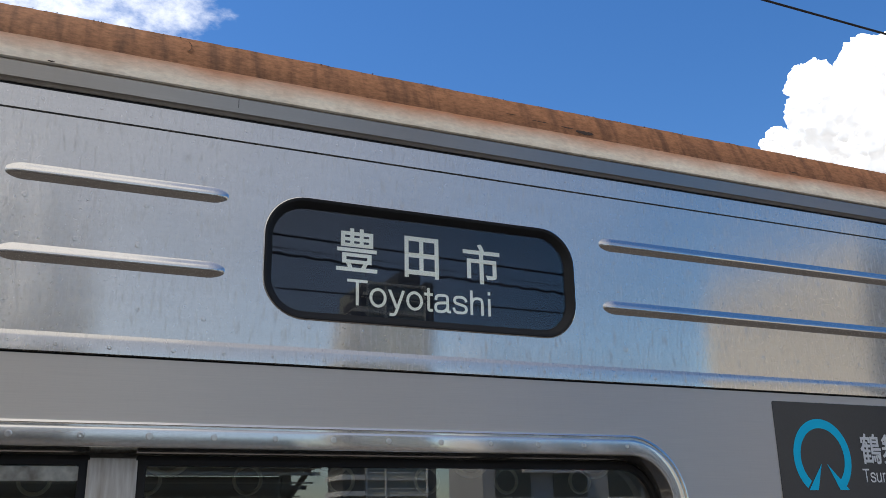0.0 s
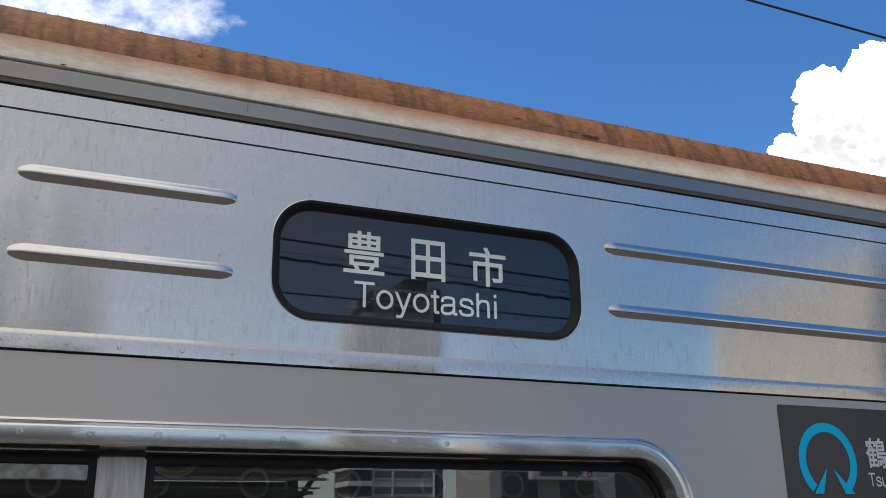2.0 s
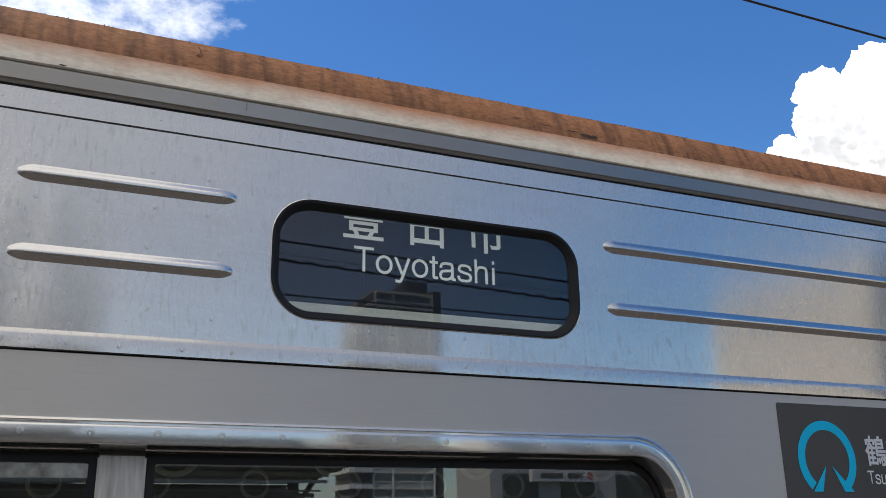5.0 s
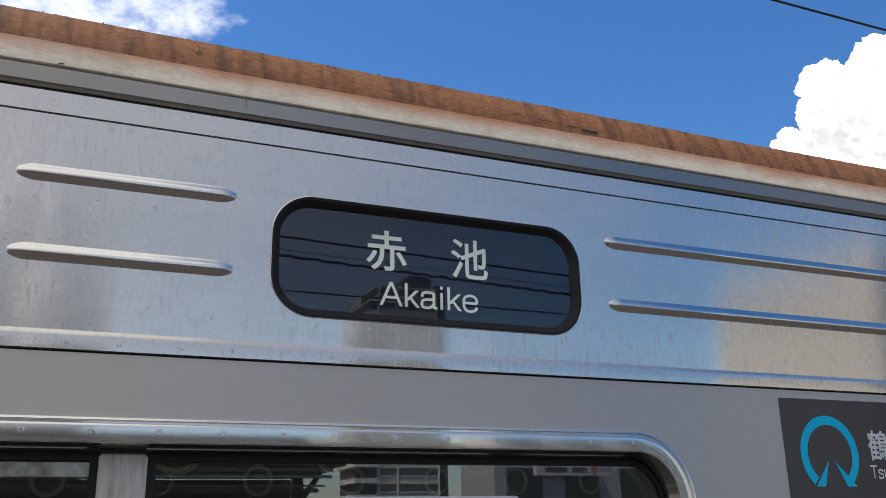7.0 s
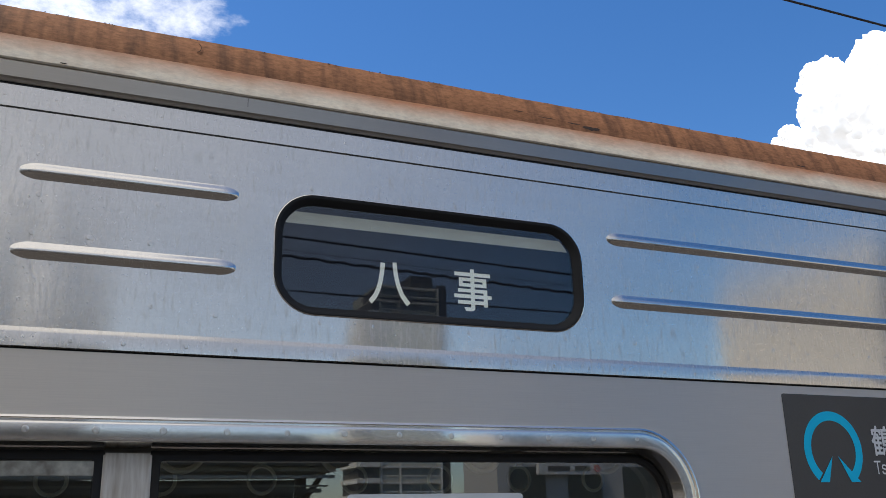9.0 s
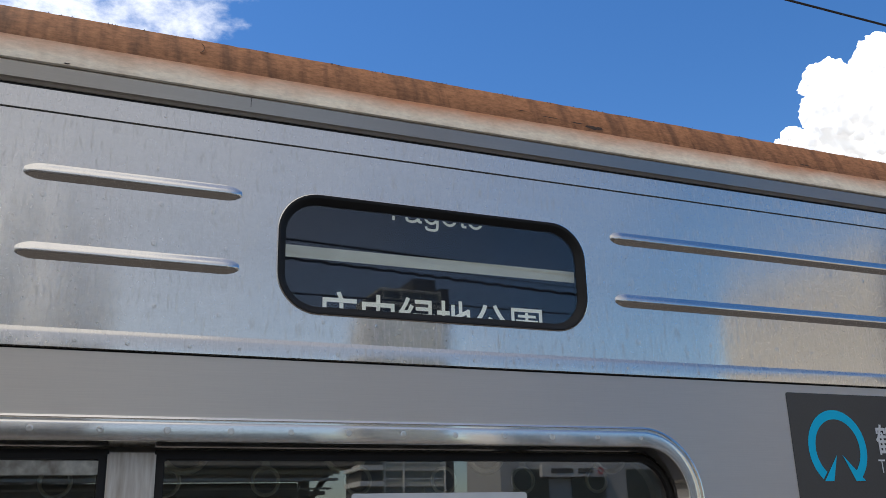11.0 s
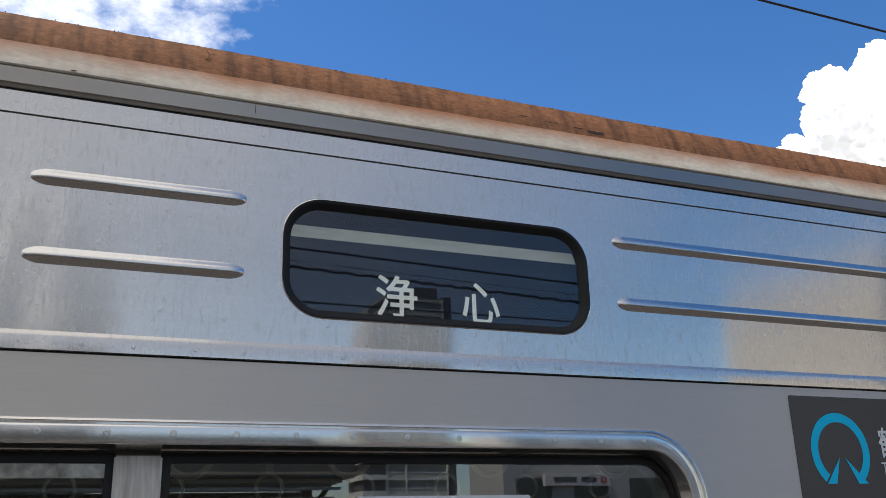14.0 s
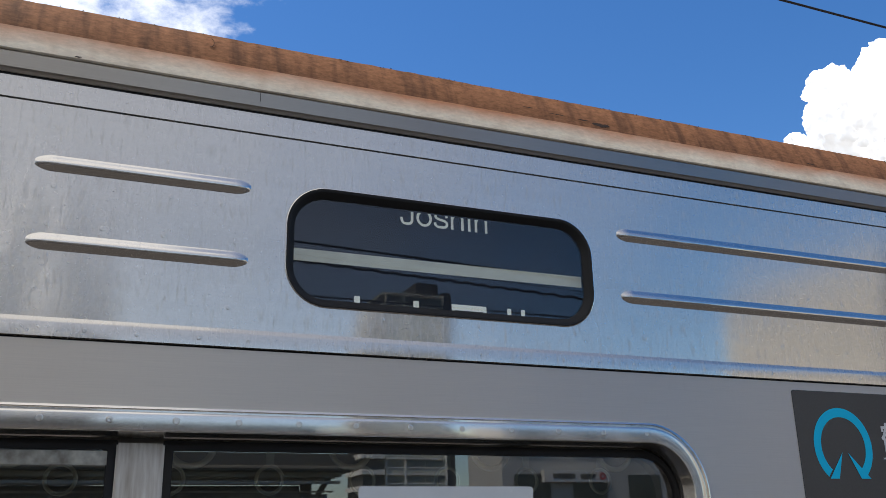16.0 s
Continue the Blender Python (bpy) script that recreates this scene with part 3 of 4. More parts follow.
for x, z, w, h, seed in ((0.375, 2.622, 0.050, 0.0065, 1), (0.33, 2.628, 0.035, 0.0022, 2), (0.26, 2.631, 0.045, 0.0016, 3), (0.19, 2.637, 0.03, 0.0014, 4), (1.00, 2.618, 0.03, 0.0018, 5)):
    smear("grime_smear", x, z - 0.012, w, h, 0.0128 + 0.3286 * (z - 2.614), 0.3286, seed, "dark dried grime")
smear("paint_chip", -0.737, 2.549, 0.012, 0.0022, -0.004, 0.2, 7, "dark chipped paint")
part("channel_joint", box(-0.4100, -0.4090, -0.0034, -0.002, 2.521, 2.5395), RUBBER, car)

# crumbs of dirt along the crest of the roof edge, and a dry curled stalk
crest = random.Random(12)
crumbs = bmesh.new()
for _ in range(190):
    x, big = crest.uniform(-1.6, 2.6), crest.uniform(0.0004, 0.0012)
    q = Matrix.Translation((x, 0.038 + crest.uniform(-0.002, 0.002), 2.6672 + crest.uniform(-0.001, 0.0008))) @ Euler((crest.uniform(0, 3), crest.uniform(0, 3), crest.uniform(0, 3))).to_matrix().to_4x4() @ Matrix.Diagonal((big * crest.uniform(1, 2.4), big, big * 1.3, 1))
    bmesh.ops.create_icosphere(crumbs, subdivisions=1, radius=1.0, matrix=q)
part("dirt_stipple", crumbs, GRIME, car, "dark crumbs of dirt along the roof edge")["kind"] = "stuff"
part("stalk", tube([(-0.508 + 0.010 * math.cos(radians(a)), 0.0262 + 0.0125 * 0.3286 * math.sin(radians(a)), 2.6445 + 0.0125 * math.sin(radians(a))) for a in range(-80, 61, 14)], 0.0006, 5), GRIME, car, "thin dry curled stalk", True)

# window surround, post, panes
frame_bm = ring_loft(*WIN, [(0.0, 0.001), (0.0, -0.004), (0.0035, -0.0055), (0.0055, -0.0015), (0.0085, -0.0015), (0.010, -0.0055), (0.0125, -0.007), (0.0135, -0.0071), (0.0385, -0.0075), (0.0398, -0.0072), (0.0406, -0.0062), (0.0410, -0.0040), (0.0415, 0.0), (0.0465, 0.036)])
part("window_surround", frame_bm, STEEL_TRIM, car, "polished steel window surround with rounded corner", True)
part("post", box(-0.613, -0.536, 0.034, 0.075, 1.03, 1.879, 0.003), mat("post_paint", (0.88, 0.85, 0.78), 0.35, 0.0, 0.06, 30, 0.15, 9, (5, 1, 0.5), 0.1, (0.50, 0.43, 0.34)), car, "scuffed pale steel window post")


def half_round(x0, x1, z0, z1, r, side, steps=10):
    """The outline of a rectangle whose two corners on one side are round."""
    pts = []
    for cx, cz, a0, s in ((x1, z0, -90, 1), (x1, z1, 0, 1), (x0, z1, 90, -1), (x0, z0, 180, -1)):
        q = r if s == side else 0.004
        ox, oz = cx - q * (1 if cx == x1 else -1), cz - q * (1 if cz == z1 else -1)
        pts += [(ox + q * math.cos(radians(a0 + 90 * i / steps)), oz + q * math.sin(radians(a0 + 90 * i / steps))) for i in range(steps + 1)]
    return pts


def pane(name, x0, x1, z0, z1, r, y, glass, parent, steps=10):
    bm = plate(rounded(x0, x1, z0, z1, r, steps), [], y, y + 0.005)
    for f in bm.faces:
        f.normal_update()
        f.material_index = 0 if f.normal.y < -0.9 else 1
    ob = part(name, bm, [glass, CLEAR], parent)
    ob.visible_shadow = False
    return ob


for x0, x1, side in ((-0.5345, 0.5105, 1), (-1.6635, -0.6145, -1)):
    bar = bmesh.new()
    loops = []
    for d, y in ((-0.004, 0.040), (0.0, 0.037), (0.005, 0.035), (0.0115, 0.035), (0.0135, 0.044)):
        loops.append([bar.verts.new((x, y, z)) for x, z in half_round(x0 + d, x1 - d, 1.027 + d, 1.8800 - d, 0.088 - d, side)])
    for a, b in zip(loops, loops[1:]):
        for i in range(len(a)):
            bar.faces.new((a[i], a[(i + 1) % len(a)], b[(i + 1) % len(a)], b[i]))
    bmesh.ops.recalc_face_normals(bar, faces=bar.faces)
    part("gasket", bar, RUBBER, car, "black rubber glazing gasket", True)
    sheet = plate(half_round(x0 + 0.01, x1 - 0.01, 1.037, 1.870, 0.078, side), [], 0.040, 0.045)
    for f in sheet.faces:
        f.normal_update()
        f.material_index = 0 if f.normal.y < -0.9 else 1
    part("pane", sheet, [GLASS, CLEAR], car).visible_shadow = False

part("sash_rail", box(-1.66, -0.624, 0.0365, 0.0395, 1.8425, 1.8655, 0.001), mat("dirty_sash", (0.52, 0.50, 0.43), 0.45, 0.6, 0.25, 60, 0.3, 14, (1, 1, 1), 0.1, (0.16, 0.13, 0.10)), car, "dirty pale steel sash rail")

# spot welds: shallow dimples
weld_bm = bmesh.new()


def dimple(x, z, r, y, deep=0.00022):
    r *= 1.15
    ring = []
    for rad, dy in ((r, 0.0002), (r * 0.72, -deep), (r * 0.4, -deep * 0.35)):
        ring.append([weld_bm.verts.new((x + rad * math.cos(k * math.pi / 5), y + dy, z + rad * math.sin(k * math.pi / 5))) for k in range(10)])
    for a, b in zip(ring, ring[1:]):
        for k in range(10):
            f = weld_bm.faces.new((a[k], a[(k + 1) % 10], b[(k + 1) % 10], b[k]))
    weld_bm.faces.new(ring[-1])


rng = random.Random(4)
for i in range(-22, 40):
    x = i * 0.0905 - 0.05
    dimple(x + rng.uniform(-0.006, 0.006), 2.054 + rng.uniform(-0.001, 0.001), rng.uniform(0.0025, 0.0042), -0.0036)
    dimple(i * 0.0865 - 0.307 + rng.uniform(-0.006, 0.006), 2.4765, rng.uniform(0.0022, 0.0036), -0.001)
for i in range(-9, 22):
    x = i * 0.197 - 0.562
    for z in (2.376, 2.304, 2.236, 2.118):
        if not (-0.40 < x < 0.36):
            dimple(x + rng.uniform(-0.008, 0.008), z + rng.uniform(-0.004, 0.004), rng.uniform(0.0035, 0.006), 0.0)
            if rng.random() < 0.5:
                dimple(x + 0.1 + rng.uniform(-0.02, 0.02), z + rng.uniform(-0.004, 0.004), rng.uniform(0.003, 0.005), 0.0)
for x in (-0.45, -0.261, -0.161, -0.06, 0.04, 0.15, 0.26, 0.34):
    dimple(x, 2.1105 + rng.uniform(-0.003, 0.003), rng.uniform(0.003, 0.0045), 0.0)
    dimple(x - 0.02, 2.372, rng.uniform(0.003, 0.0045), 0.0)
for i in range(-10, 10):
    x = i * 0.104 - 0.11
    if -1.6 < x < 0.43:
        dimple(x, 1.911, rng.uniform(0.0045, 0.006), -0.0073)
bmesh.ops.recalc_face_normals(weld_bm, faces=weld_bm.faces)
welds = part("weld_stipple", weld_bm, STEEL, car, "small round weld dimples", True)
welds["kind"] = "stuff"

# line sticker
sticker = part("line_sticker", plate(rounded(0.8175, 1.66, 1.735, 2.020, 0.005, 4), [], -0.0012, 0.0), STICKER, car, "dark grey sticker with a cyan ring and white writing")


def annulus(cx, cz, r0, r1, a0, a1, y, n=56):
    bm = bmesh.new()
    rows = [[bm.verts.new((cx + r * math.cos(radians(a)), y, cz + r * math.sin(radians(a)))) for r in (r0, r1)] for a in (a0 + (a1 - a0) * i / n for i in range(n + 1))]
    for a, b in zip(rows, rows[1:]):
        bm.faces.new((a[0], a[1], b[1], b[0]))
    for f in bm.faces:
        f.normal_update()
        if f.normal.y > 0:
            f.normal_flip()
    return bm


def poly(points, y):
    bm = bmesh.new()
    f = bm.faces.new([bm.verts.new((x, y, z)) for x, z in points])
    f.normal_update()
    if f.normal.y > 0:
        f.normal_flip()
    return bm


part("ring_mark", annulus(0.9495, 1.8955, 0.0665, 0.0875, -50, 230, -0.0018), CYAN, sticker)
part("ring_foot", poly([(0.896, 1.8245), (0.9235, 1.8245), (0.9425, 1.882)], -0.0022), CYAN, sticker)
part("ring_foot", poly([(0.9900, 1.8245), (1.0195, 1.8245), (0.9595, 1.882)], -0.0022), CYAN, sticker)
part("line_name", bold_writing("鶴舞線", 1.073, 1.275, 1.884, 1.952, -0.0018, 0.0011), WHITE, sticker)
part("line_name_latin", latin("Tsurumai Line", 1.0685, 1.30, 1.842, 1.872, -0.0018, None, 0.09), WHITE, sticker)

# closing walls, floor and ceiling of the car
part("floor", box(X0, X1, 0.02, 2.78, -0.02, 0.03), PANEL_DARK, car)
part("ceiling", box(X0, X1, 0.06, 2.74, 2.28, 2.31), PANEL_IN, car)
part("far_wall", plate([(X0, -1.0), (X1, -1.0), (X1, 2.55), (X0, 2.55)], [rounded(x - 0.9, x + 0.9, 0.80, 1.78, 0.1, 4) for x in (-7.4, -5.4, -3.4, -1.4, 0.6, 2.6, 4.6, 6.6)], 2.76, 2.80), PANEL_IN, car)
for x in (X0, X1):
    part("end_wall", box(x - 0.04, x, 0.0, 2.8, -1.0, 2.6), PANEL_IN, car)
part("lining", plate([(X0 + 0.1, 0.05), (X1 - 0.1, 0.05), (X1 - 0.1, 2.03), (X0 + 0.1, 2.03)], [rounded(WIN[0] + 0.06, WIN[1] - 0.06, WIN[2] + 0.06, WIN[3] - 0.06, 0.08), *side_holes], 0.078, 0.10), PANEL_IN, car)
for a, b in SIDE_WINDOWS:
    pane("pane", a - 0.01, b + 0.01, 0.99, 1.91, 0.1, 0.0045, GLASS, car)
part("header_box", plate([(X0 + 0.1, 2.03), (X1 - 0.1, 2.03), (X1 - 0.1, 2.279), (X0 + 0.1, 2.279)], [], 0.26, 0.28), PANEL_IN, car)
part("header_floor", box(X0 + 0.1, X1 - 0.1, 0.078, 0.28, 2.018, 2.03), PANEL_IN, car)
for y, z in ((0.62, 1.90), (2.10, 1.915), (2.30, 1.93)):
    part("grab_rail", tube([(X0 + 0.2, y, z + 0.20), (X1 - 0.2, y, z + 0.20)], 0.014), CHROME, car, "chrome grab rail", True)
for z, y in ((1.80, 2.46), (1.83, 2.52), (1.86, 2.58)):
    part("rack_bar", tube([(X0 + 0.2, y, z), (X1 - 0.2, y, z)], 0.010), CHROME, car, "luggage rack bar", True)
part("notice", plate(rounded(-0.194, 0.163, 1.50, 1.8095, 0.006, 4), [], 0.0385, 0.0395), PAPER, car, "pale notice sticker on the window glass")

# ---------------------------------------------------------------- hanging straps


def strap():
    ob = thing("hanging_strap", "cream plastic ring on a short belt hanging from a rail", "hanging strap", "straps along the rails")
    bm = bmesh.new()
    R, r, n, k = 0.053, 0.0075, 28, 8
    rows = [[bm.verts.new(((R + r * math.cos(b)) * math.cos(a), r * math.sin(b), (R + r * math.cos(b)) * math.sin(a))) for b in (2 * math.pi * j / k for j in range(k))] for a in (2 * math.pi * i / n for i in range(n))]
    for i in range(n):
        for j in range(k):
            bm.faces.new((rows[i][j], rows[i][(j + 1) % k], rows[(i + 1) % n][(j + 1) % k], rows[(i + 1) % n][j]))
    bmesh.ops.recalc_face_normals(bm, faces=bm.faces)
    part("ring", bm, RING, ob, "", True)
    part("belt", box(-0.016, 0.016, -0.003, 0.003, 0.050, 0.165, 0.001), BELT, ob)
    return ob


first = strap()
first.location = (-0.41, 0.62, 1.940)
for row_y, row_z, start in ((0.62, 1.940, -0.41), (2.10, 1.950, -0.662)):
    for i in range(-6, 8):
        if (row_y, i) != (0.62, 0):
            copy_thing(first, Matrix.Translation((start + 0.385 * i, row_y, row_z)))

# ---------------------------------------------------------------- destination sign
sign = thing("destination_sign", "roller blind destination sign behind dark glass in a black gasket", "destination sign")
part("gasket", ring_loft(*SIGN, [(-0.003, 0.005), (0.0, -0.0005), (0.002, -0.0015), (0.0055, -0.0005), (0.0125, 0.006), (0.0165, 0.0105), (0.0172, 0.018)]), RUBBER, sign, "black rubber gasket", True)
part("rim", ring_loft(*SIGN, [(-0.0022, -0.0002), (-0.0016, -0.0014), (-0.0004, -0.0018), (0.0001, -0.0004)]), STEEL_TRIM, sign, "thin bright steel edge", True)
pane("glass_pane", SIGN[0] + 0.010, SIGN[1] - 0.010, SIGN[2] + 0.010, SIGN[3] - 0.010, 0.066, 0.012, SIGN_GLASS, sign)
part("housing_back", box(-0.45, 0.42, 0.225, 0.235, 2.035, 2.47), HOUSING, sign)
part("housing_top", box(-0.45, 0.42, 0.006, 0.2245, 2.47, 2.478), HOUSING, sign)
part("housing_floor", box(-0.45, 0.42, 0.021, 0.2245, 2.032, 2.040), HOUSING, sign)
for x in (-0.455, 0.42):
    part("housing_side", box(x, x + 0.005, 0.021, 0.2245, 2.041, 2.469), HOUSING, sign)
LO_Z, HI_Z, CLOTH_Y, ROLL_R = 2.085, 2.405, 0.050, 0.026
for z in (LO_Z, HI_Z):
    part("roller", tube([(-0.40, CLOTH_Y + ROLL_R + 0.002, z), (0.37, CLOTH_Y + ROLL_R + 0.002, z)], 0.006, 12), CHROME, sign, "", True)

PITCH = 0.312          # height of one panel of the blind
STRIPS = 12            # rigid pieces a panel
STEP = PITCH / STRIPS
BOTTOM = 2.1005        # foot of the panel when its words stand in the window


def words():
    """Each panel's letters in its place in the window, with the number of the panel."""
    y = -0.0004
    p0 = writing("豊", -0.197, -0.112, 2.240, 2.328, y, 0.012)
    writing("田", -0.054, 0.021, 2.240, 2.326, y, 0.012, p0)
    writing("市", 0.076, 0.162, 2.240, 2.326, y, 0.012, p0)
    latin("Toyotashi", -0.174, 0.137, 2.173, 2.2245, y, p0)
    p1 = writing("赤", -0.150, -0.063, 2.243, 2.327, y, 0.012)
    writing("池", 0.035, 0.119, 2.243, 2.328, y, 0.012, p1)
    latin("Akaike", -0.121, 0.094, 2.173, 2.2215, y, p1)
    p2 = writing("八", -0.150, -0.062, 2.239, 2.3275, y, 0.012)
    writing("事", 0.034, 0.119, 2.239, 2.3285, y, 0.012, p2)
    latin("Yagoto", -0.128, 0.098, 2.173, 2.2215, y, p2)
    p3 = writing("庄内緑地公", -0.257, 0.146, 2.238, 2.3270, y, 0.012)
    writing("園", 0.155, 0.228, 2.236, 2.3215, y, 0.006, p3)
    latin("Shonai Ryokuchi Koen", -0.270, 0.243, 2.1695, 2.2220, y, p3)
    p4 = writing("浄", -0.150, -0.062, 2.2395, 2.3265, y, 0.012)
    writing("心", 0.036, 0.122, 2.2395, 2.3255, y, 0.012, p4)
    latin("Joshin", -0.1055, 0.091, 2.1745, 2.2225, y, p4)
    p5 = bmesh.new()
    for x0, x1, z0, z1 in ((-0.202, -0.190, 2.24, 2.327), (-0.079, -0.067, 2.24, 2.327), (0.004, 0.082, 2.315, 2.327), (0.004, 0.012, 2.24, 2.3145), (0.074, 0.082, 2.24, 2.3145), (0.130, 0.139, 2.24, 2.327), (0.162, 0.171, 2.24, 2.327)):
        f = p5.faces.new([p5.verts.new(c) for c in ((x0, y, z0), (x1, y, z0), (x1, y, z1), (x0, y, z1))])
    return [p0, p1, p2, p3, p4, p5]


def blind():
    """The cloth, cut across into narrow strips; each carries its slice of the letters."""
    made = []
    for number, bm in enumerate(words()):
        for s in range(STRIPS):
            lo = BOTTOM + s * STEP
            piece = bm.copy()
            for co, no in (((0, 0, lo), (0, 0, -1)), ((0, 0, lo + STEP), (0, 0, 1))):
                bmesh.ops.bisect_plane(piece, geom=piece.verts[:] + piece.edges[:] + piece.faces[:], dist=1e-6, plane_co=co, plane_no=no, clear_outer=True)
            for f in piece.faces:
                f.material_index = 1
            for v in piece.verts:
                v.co.z -= lo + STEP / 2
            add_box(piece, -0.385, 0.355, 0.0, 0.0008, -STEP / 2 - 0.0002, STEP / 2 + 0.0002)
            z0, z1 = max(lo, 2.3875), min(lo + STEP, 2.412)
            if z1 > z0:
                c = lo + STEP / 2
                f = piece.faces.new([piece.verts.new(q) for q in ((-0.384, -0.0006, z0 - c), (0.354, -0.0006, z0 - c), (0.354, -0.0006, z1 - c), (-0.384, -0.0006, z1 - c))])
                f.material_index = 2
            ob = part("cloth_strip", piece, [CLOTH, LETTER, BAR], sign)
            made.append((ob, lo + STEP / 2 - number * PITCH))
        bm.free()
    return made


BLIND = blind()

# ---------------------------------------------------------------- wires


def cable(name, y, z, r, label, lumpy=0.0, tilt=0.0, x0=-45.0, x1=45.0, n=30):
    pts = []
    for i in range(n + 1):
        x = x0 + (x1 - x0) * i / n
        pts.append((x, y + lumpy * math.sin(x * 26.0 + 2 * math.sin(x * 3.1)), z + tilt * 20 * math.tanh(x / 20) + lumpy * math.cos(x * 31.0 + 2.3 * math.sin(x * 2.2))))
    return tagged(part(name, tube(pts, r, 6), WIRE, None, "", True), label, "overhead wire", "overhead wires")


cable("contact_wire", 1.40, 4.28, 0.0062, "thin black overhead wire above the car roof")
cable("overhead_wire", -6.0, 4.315, 0.0105, "black overhead wire over the next track", 0.0, -0.032)
cable("overhead_wire", -6.0, 4.195, 0.004, "thin black overhead wire over the next track", 0.0, -0.032)
cable("overhead_wire", -6.0, 3.785, 0.008, "black overhead wire over the next track")
cable("feeder_cable", -6.0, 4.145, 0.0135, "thick lumpy black cable over the next track", 0.0085, -0.038, -45, 45, 2600)

# ---------------------------------------------------------------- platform, tracks, ground
ground = tagged(part("ground", box(-2500, 2500, -2500, 2500, -1.2, -1.1), BALLAST), "dark gravel ground with tracks", "ground", kind="structure")
tagged(part("platform", box(-70, 70, -4.3, -0.09, -1.1, 0.0), CONCRETE), "worn dark asphalt station platform", "platform", kind="structure")
tagged(part("platform_opposite", box(-70, 70, -16.0, -7.7, -1.1, 0.0), CONCRETE), "worn dark asphalt platform across the tracks", "platform", kind="structure")

MAST = mat("mast_grey", (0.25, 0.25, 0.24), 0.6, var=0.15)
for x in (-45.0, 45.0):
    mast = thing("catenary_mast", "grey steel mast with a cross beam that holds the wires", "mast", "catenary masts", at=(x, -4.9, -1.1))
    part("post", box(-0.12, 0.12, -0.12, 0.12, 0, 6.4, 0.01), MAST, mast)
    part("beam", box(-0.08, 0.08, -1.4, 6.6, 6.1, 6.3, 0.01), MAST, mast)
    for y, z in ((6.3, 5.37), (-1.1, 4.87)):
        part("hanger", tube([(0, y, z), (0, y, 6.12)], 0.02), MAST, mast)

# shelter on the opposite platform
SHELTER = mat("shelter_dark", (0.12, 0.105, 0.085), 0.6, var=0.2)
shelter = thing("platform_shelter", "dark flat platform shelter roof on posts", "shelter", at=(0, -15, 0))
part("roof_slab", box(-16, 4.2, -1.4, 1.4, 2.82, 3.12, 0.04), SHELTER, shelter)
part("gutter", tube([(-16, 1.45, 2.86), (4.15, 1.45, 2.86)], 0.05), SHELTER, shelter, "", True)
SLAT = mat("shelter_slat", (0.52, 0.48, 0.40), 0.6, var=0.1)
for k in range(7):
    part("slat", box(-16, 4.0, 1.15 - 0.38 * k, 1.25 - 0.38 * k, 2.74, 2.815), SLAT, shelter, "pale roof slat")
# added dark panel: keeps the buildings beyond out of the window reflection
part("blocking_panel", box(-16, 3.9, -1.30, -1.22, 1.1, 2.73), SHELTER, shelter, "dark panel added behind the shelter to hide the buildings beyond")
for y, z, h, m in ((1.30, 2.62, 0.05, SLAT), (0.9, 2.50, 0.03, SLAT), (0.5, 2.42, 0.07, MAST), (0.1, 2.30, 0.025, SLAT), (-0.3, 2.20, 0.06, MAST), (-0.6, 2.10, 0.03, SLAT), (-0.9, 1.98, 0.05, MAST), (-1.1, 1.86, 0.03, SLAT), (-1.15, 1.72, 0.05, SLAT)):
    part("rafter", box(-16, 3.95, y - 0.03, y + 0.03, z, z + h), m, shelter, "long thin beam")
part("brace", tube([(3.7, 0.05, 2.2), (4.0, 0.5, 2.78)], 0.05), SHELTER, shelter, "", True)
for x in (-14, -8, -2, 3.7):
    part("post", box(x - 0.09, x + 0.09, -0.09, 0.09, 0.0, 2.83, 0.01), SHELTER, shelter)

# ---------------------------------------------------------------- buildings across the tracks
TOWER = mat("tower_wall", (0.60, 0.58, 0.47), 0.8, var=0.12, big=0.2, grain=3)
TOWER_DARK = mat("tower_dark", (0.10, 0.095, 0.085), 0.8, var=0.12)
TOWER_GLASS = mat("tower_glass", (0.26, 0.27, 0.23), 0.3, var=0.2, big=0.4)
SLAB = mat("balcony_slab", (0.86, 0.82, 0.72), 0.8, var=0.1)
PANE_DARK = mat("far_glass", (0.03, 0.035, 0.04), 0.15, var=0.1)
GREY_WALL = mat("grey_render", (0.50, 0.48, 0.44), 0.85, var=0.1, big=0.15, grain=2)
BEIGE = mat("beige_tile", (0.52, 0.485, 0.43), 0.8, var=0.1, big=0.15, grain=2)
PALE = mat("pale_render", (0.68, 0.65, 0.60), 0.85, var=0.1, big=0.15, grain=2)
RED = mat("sign_red", (0.55, 0.03, 0.03), 0.5)


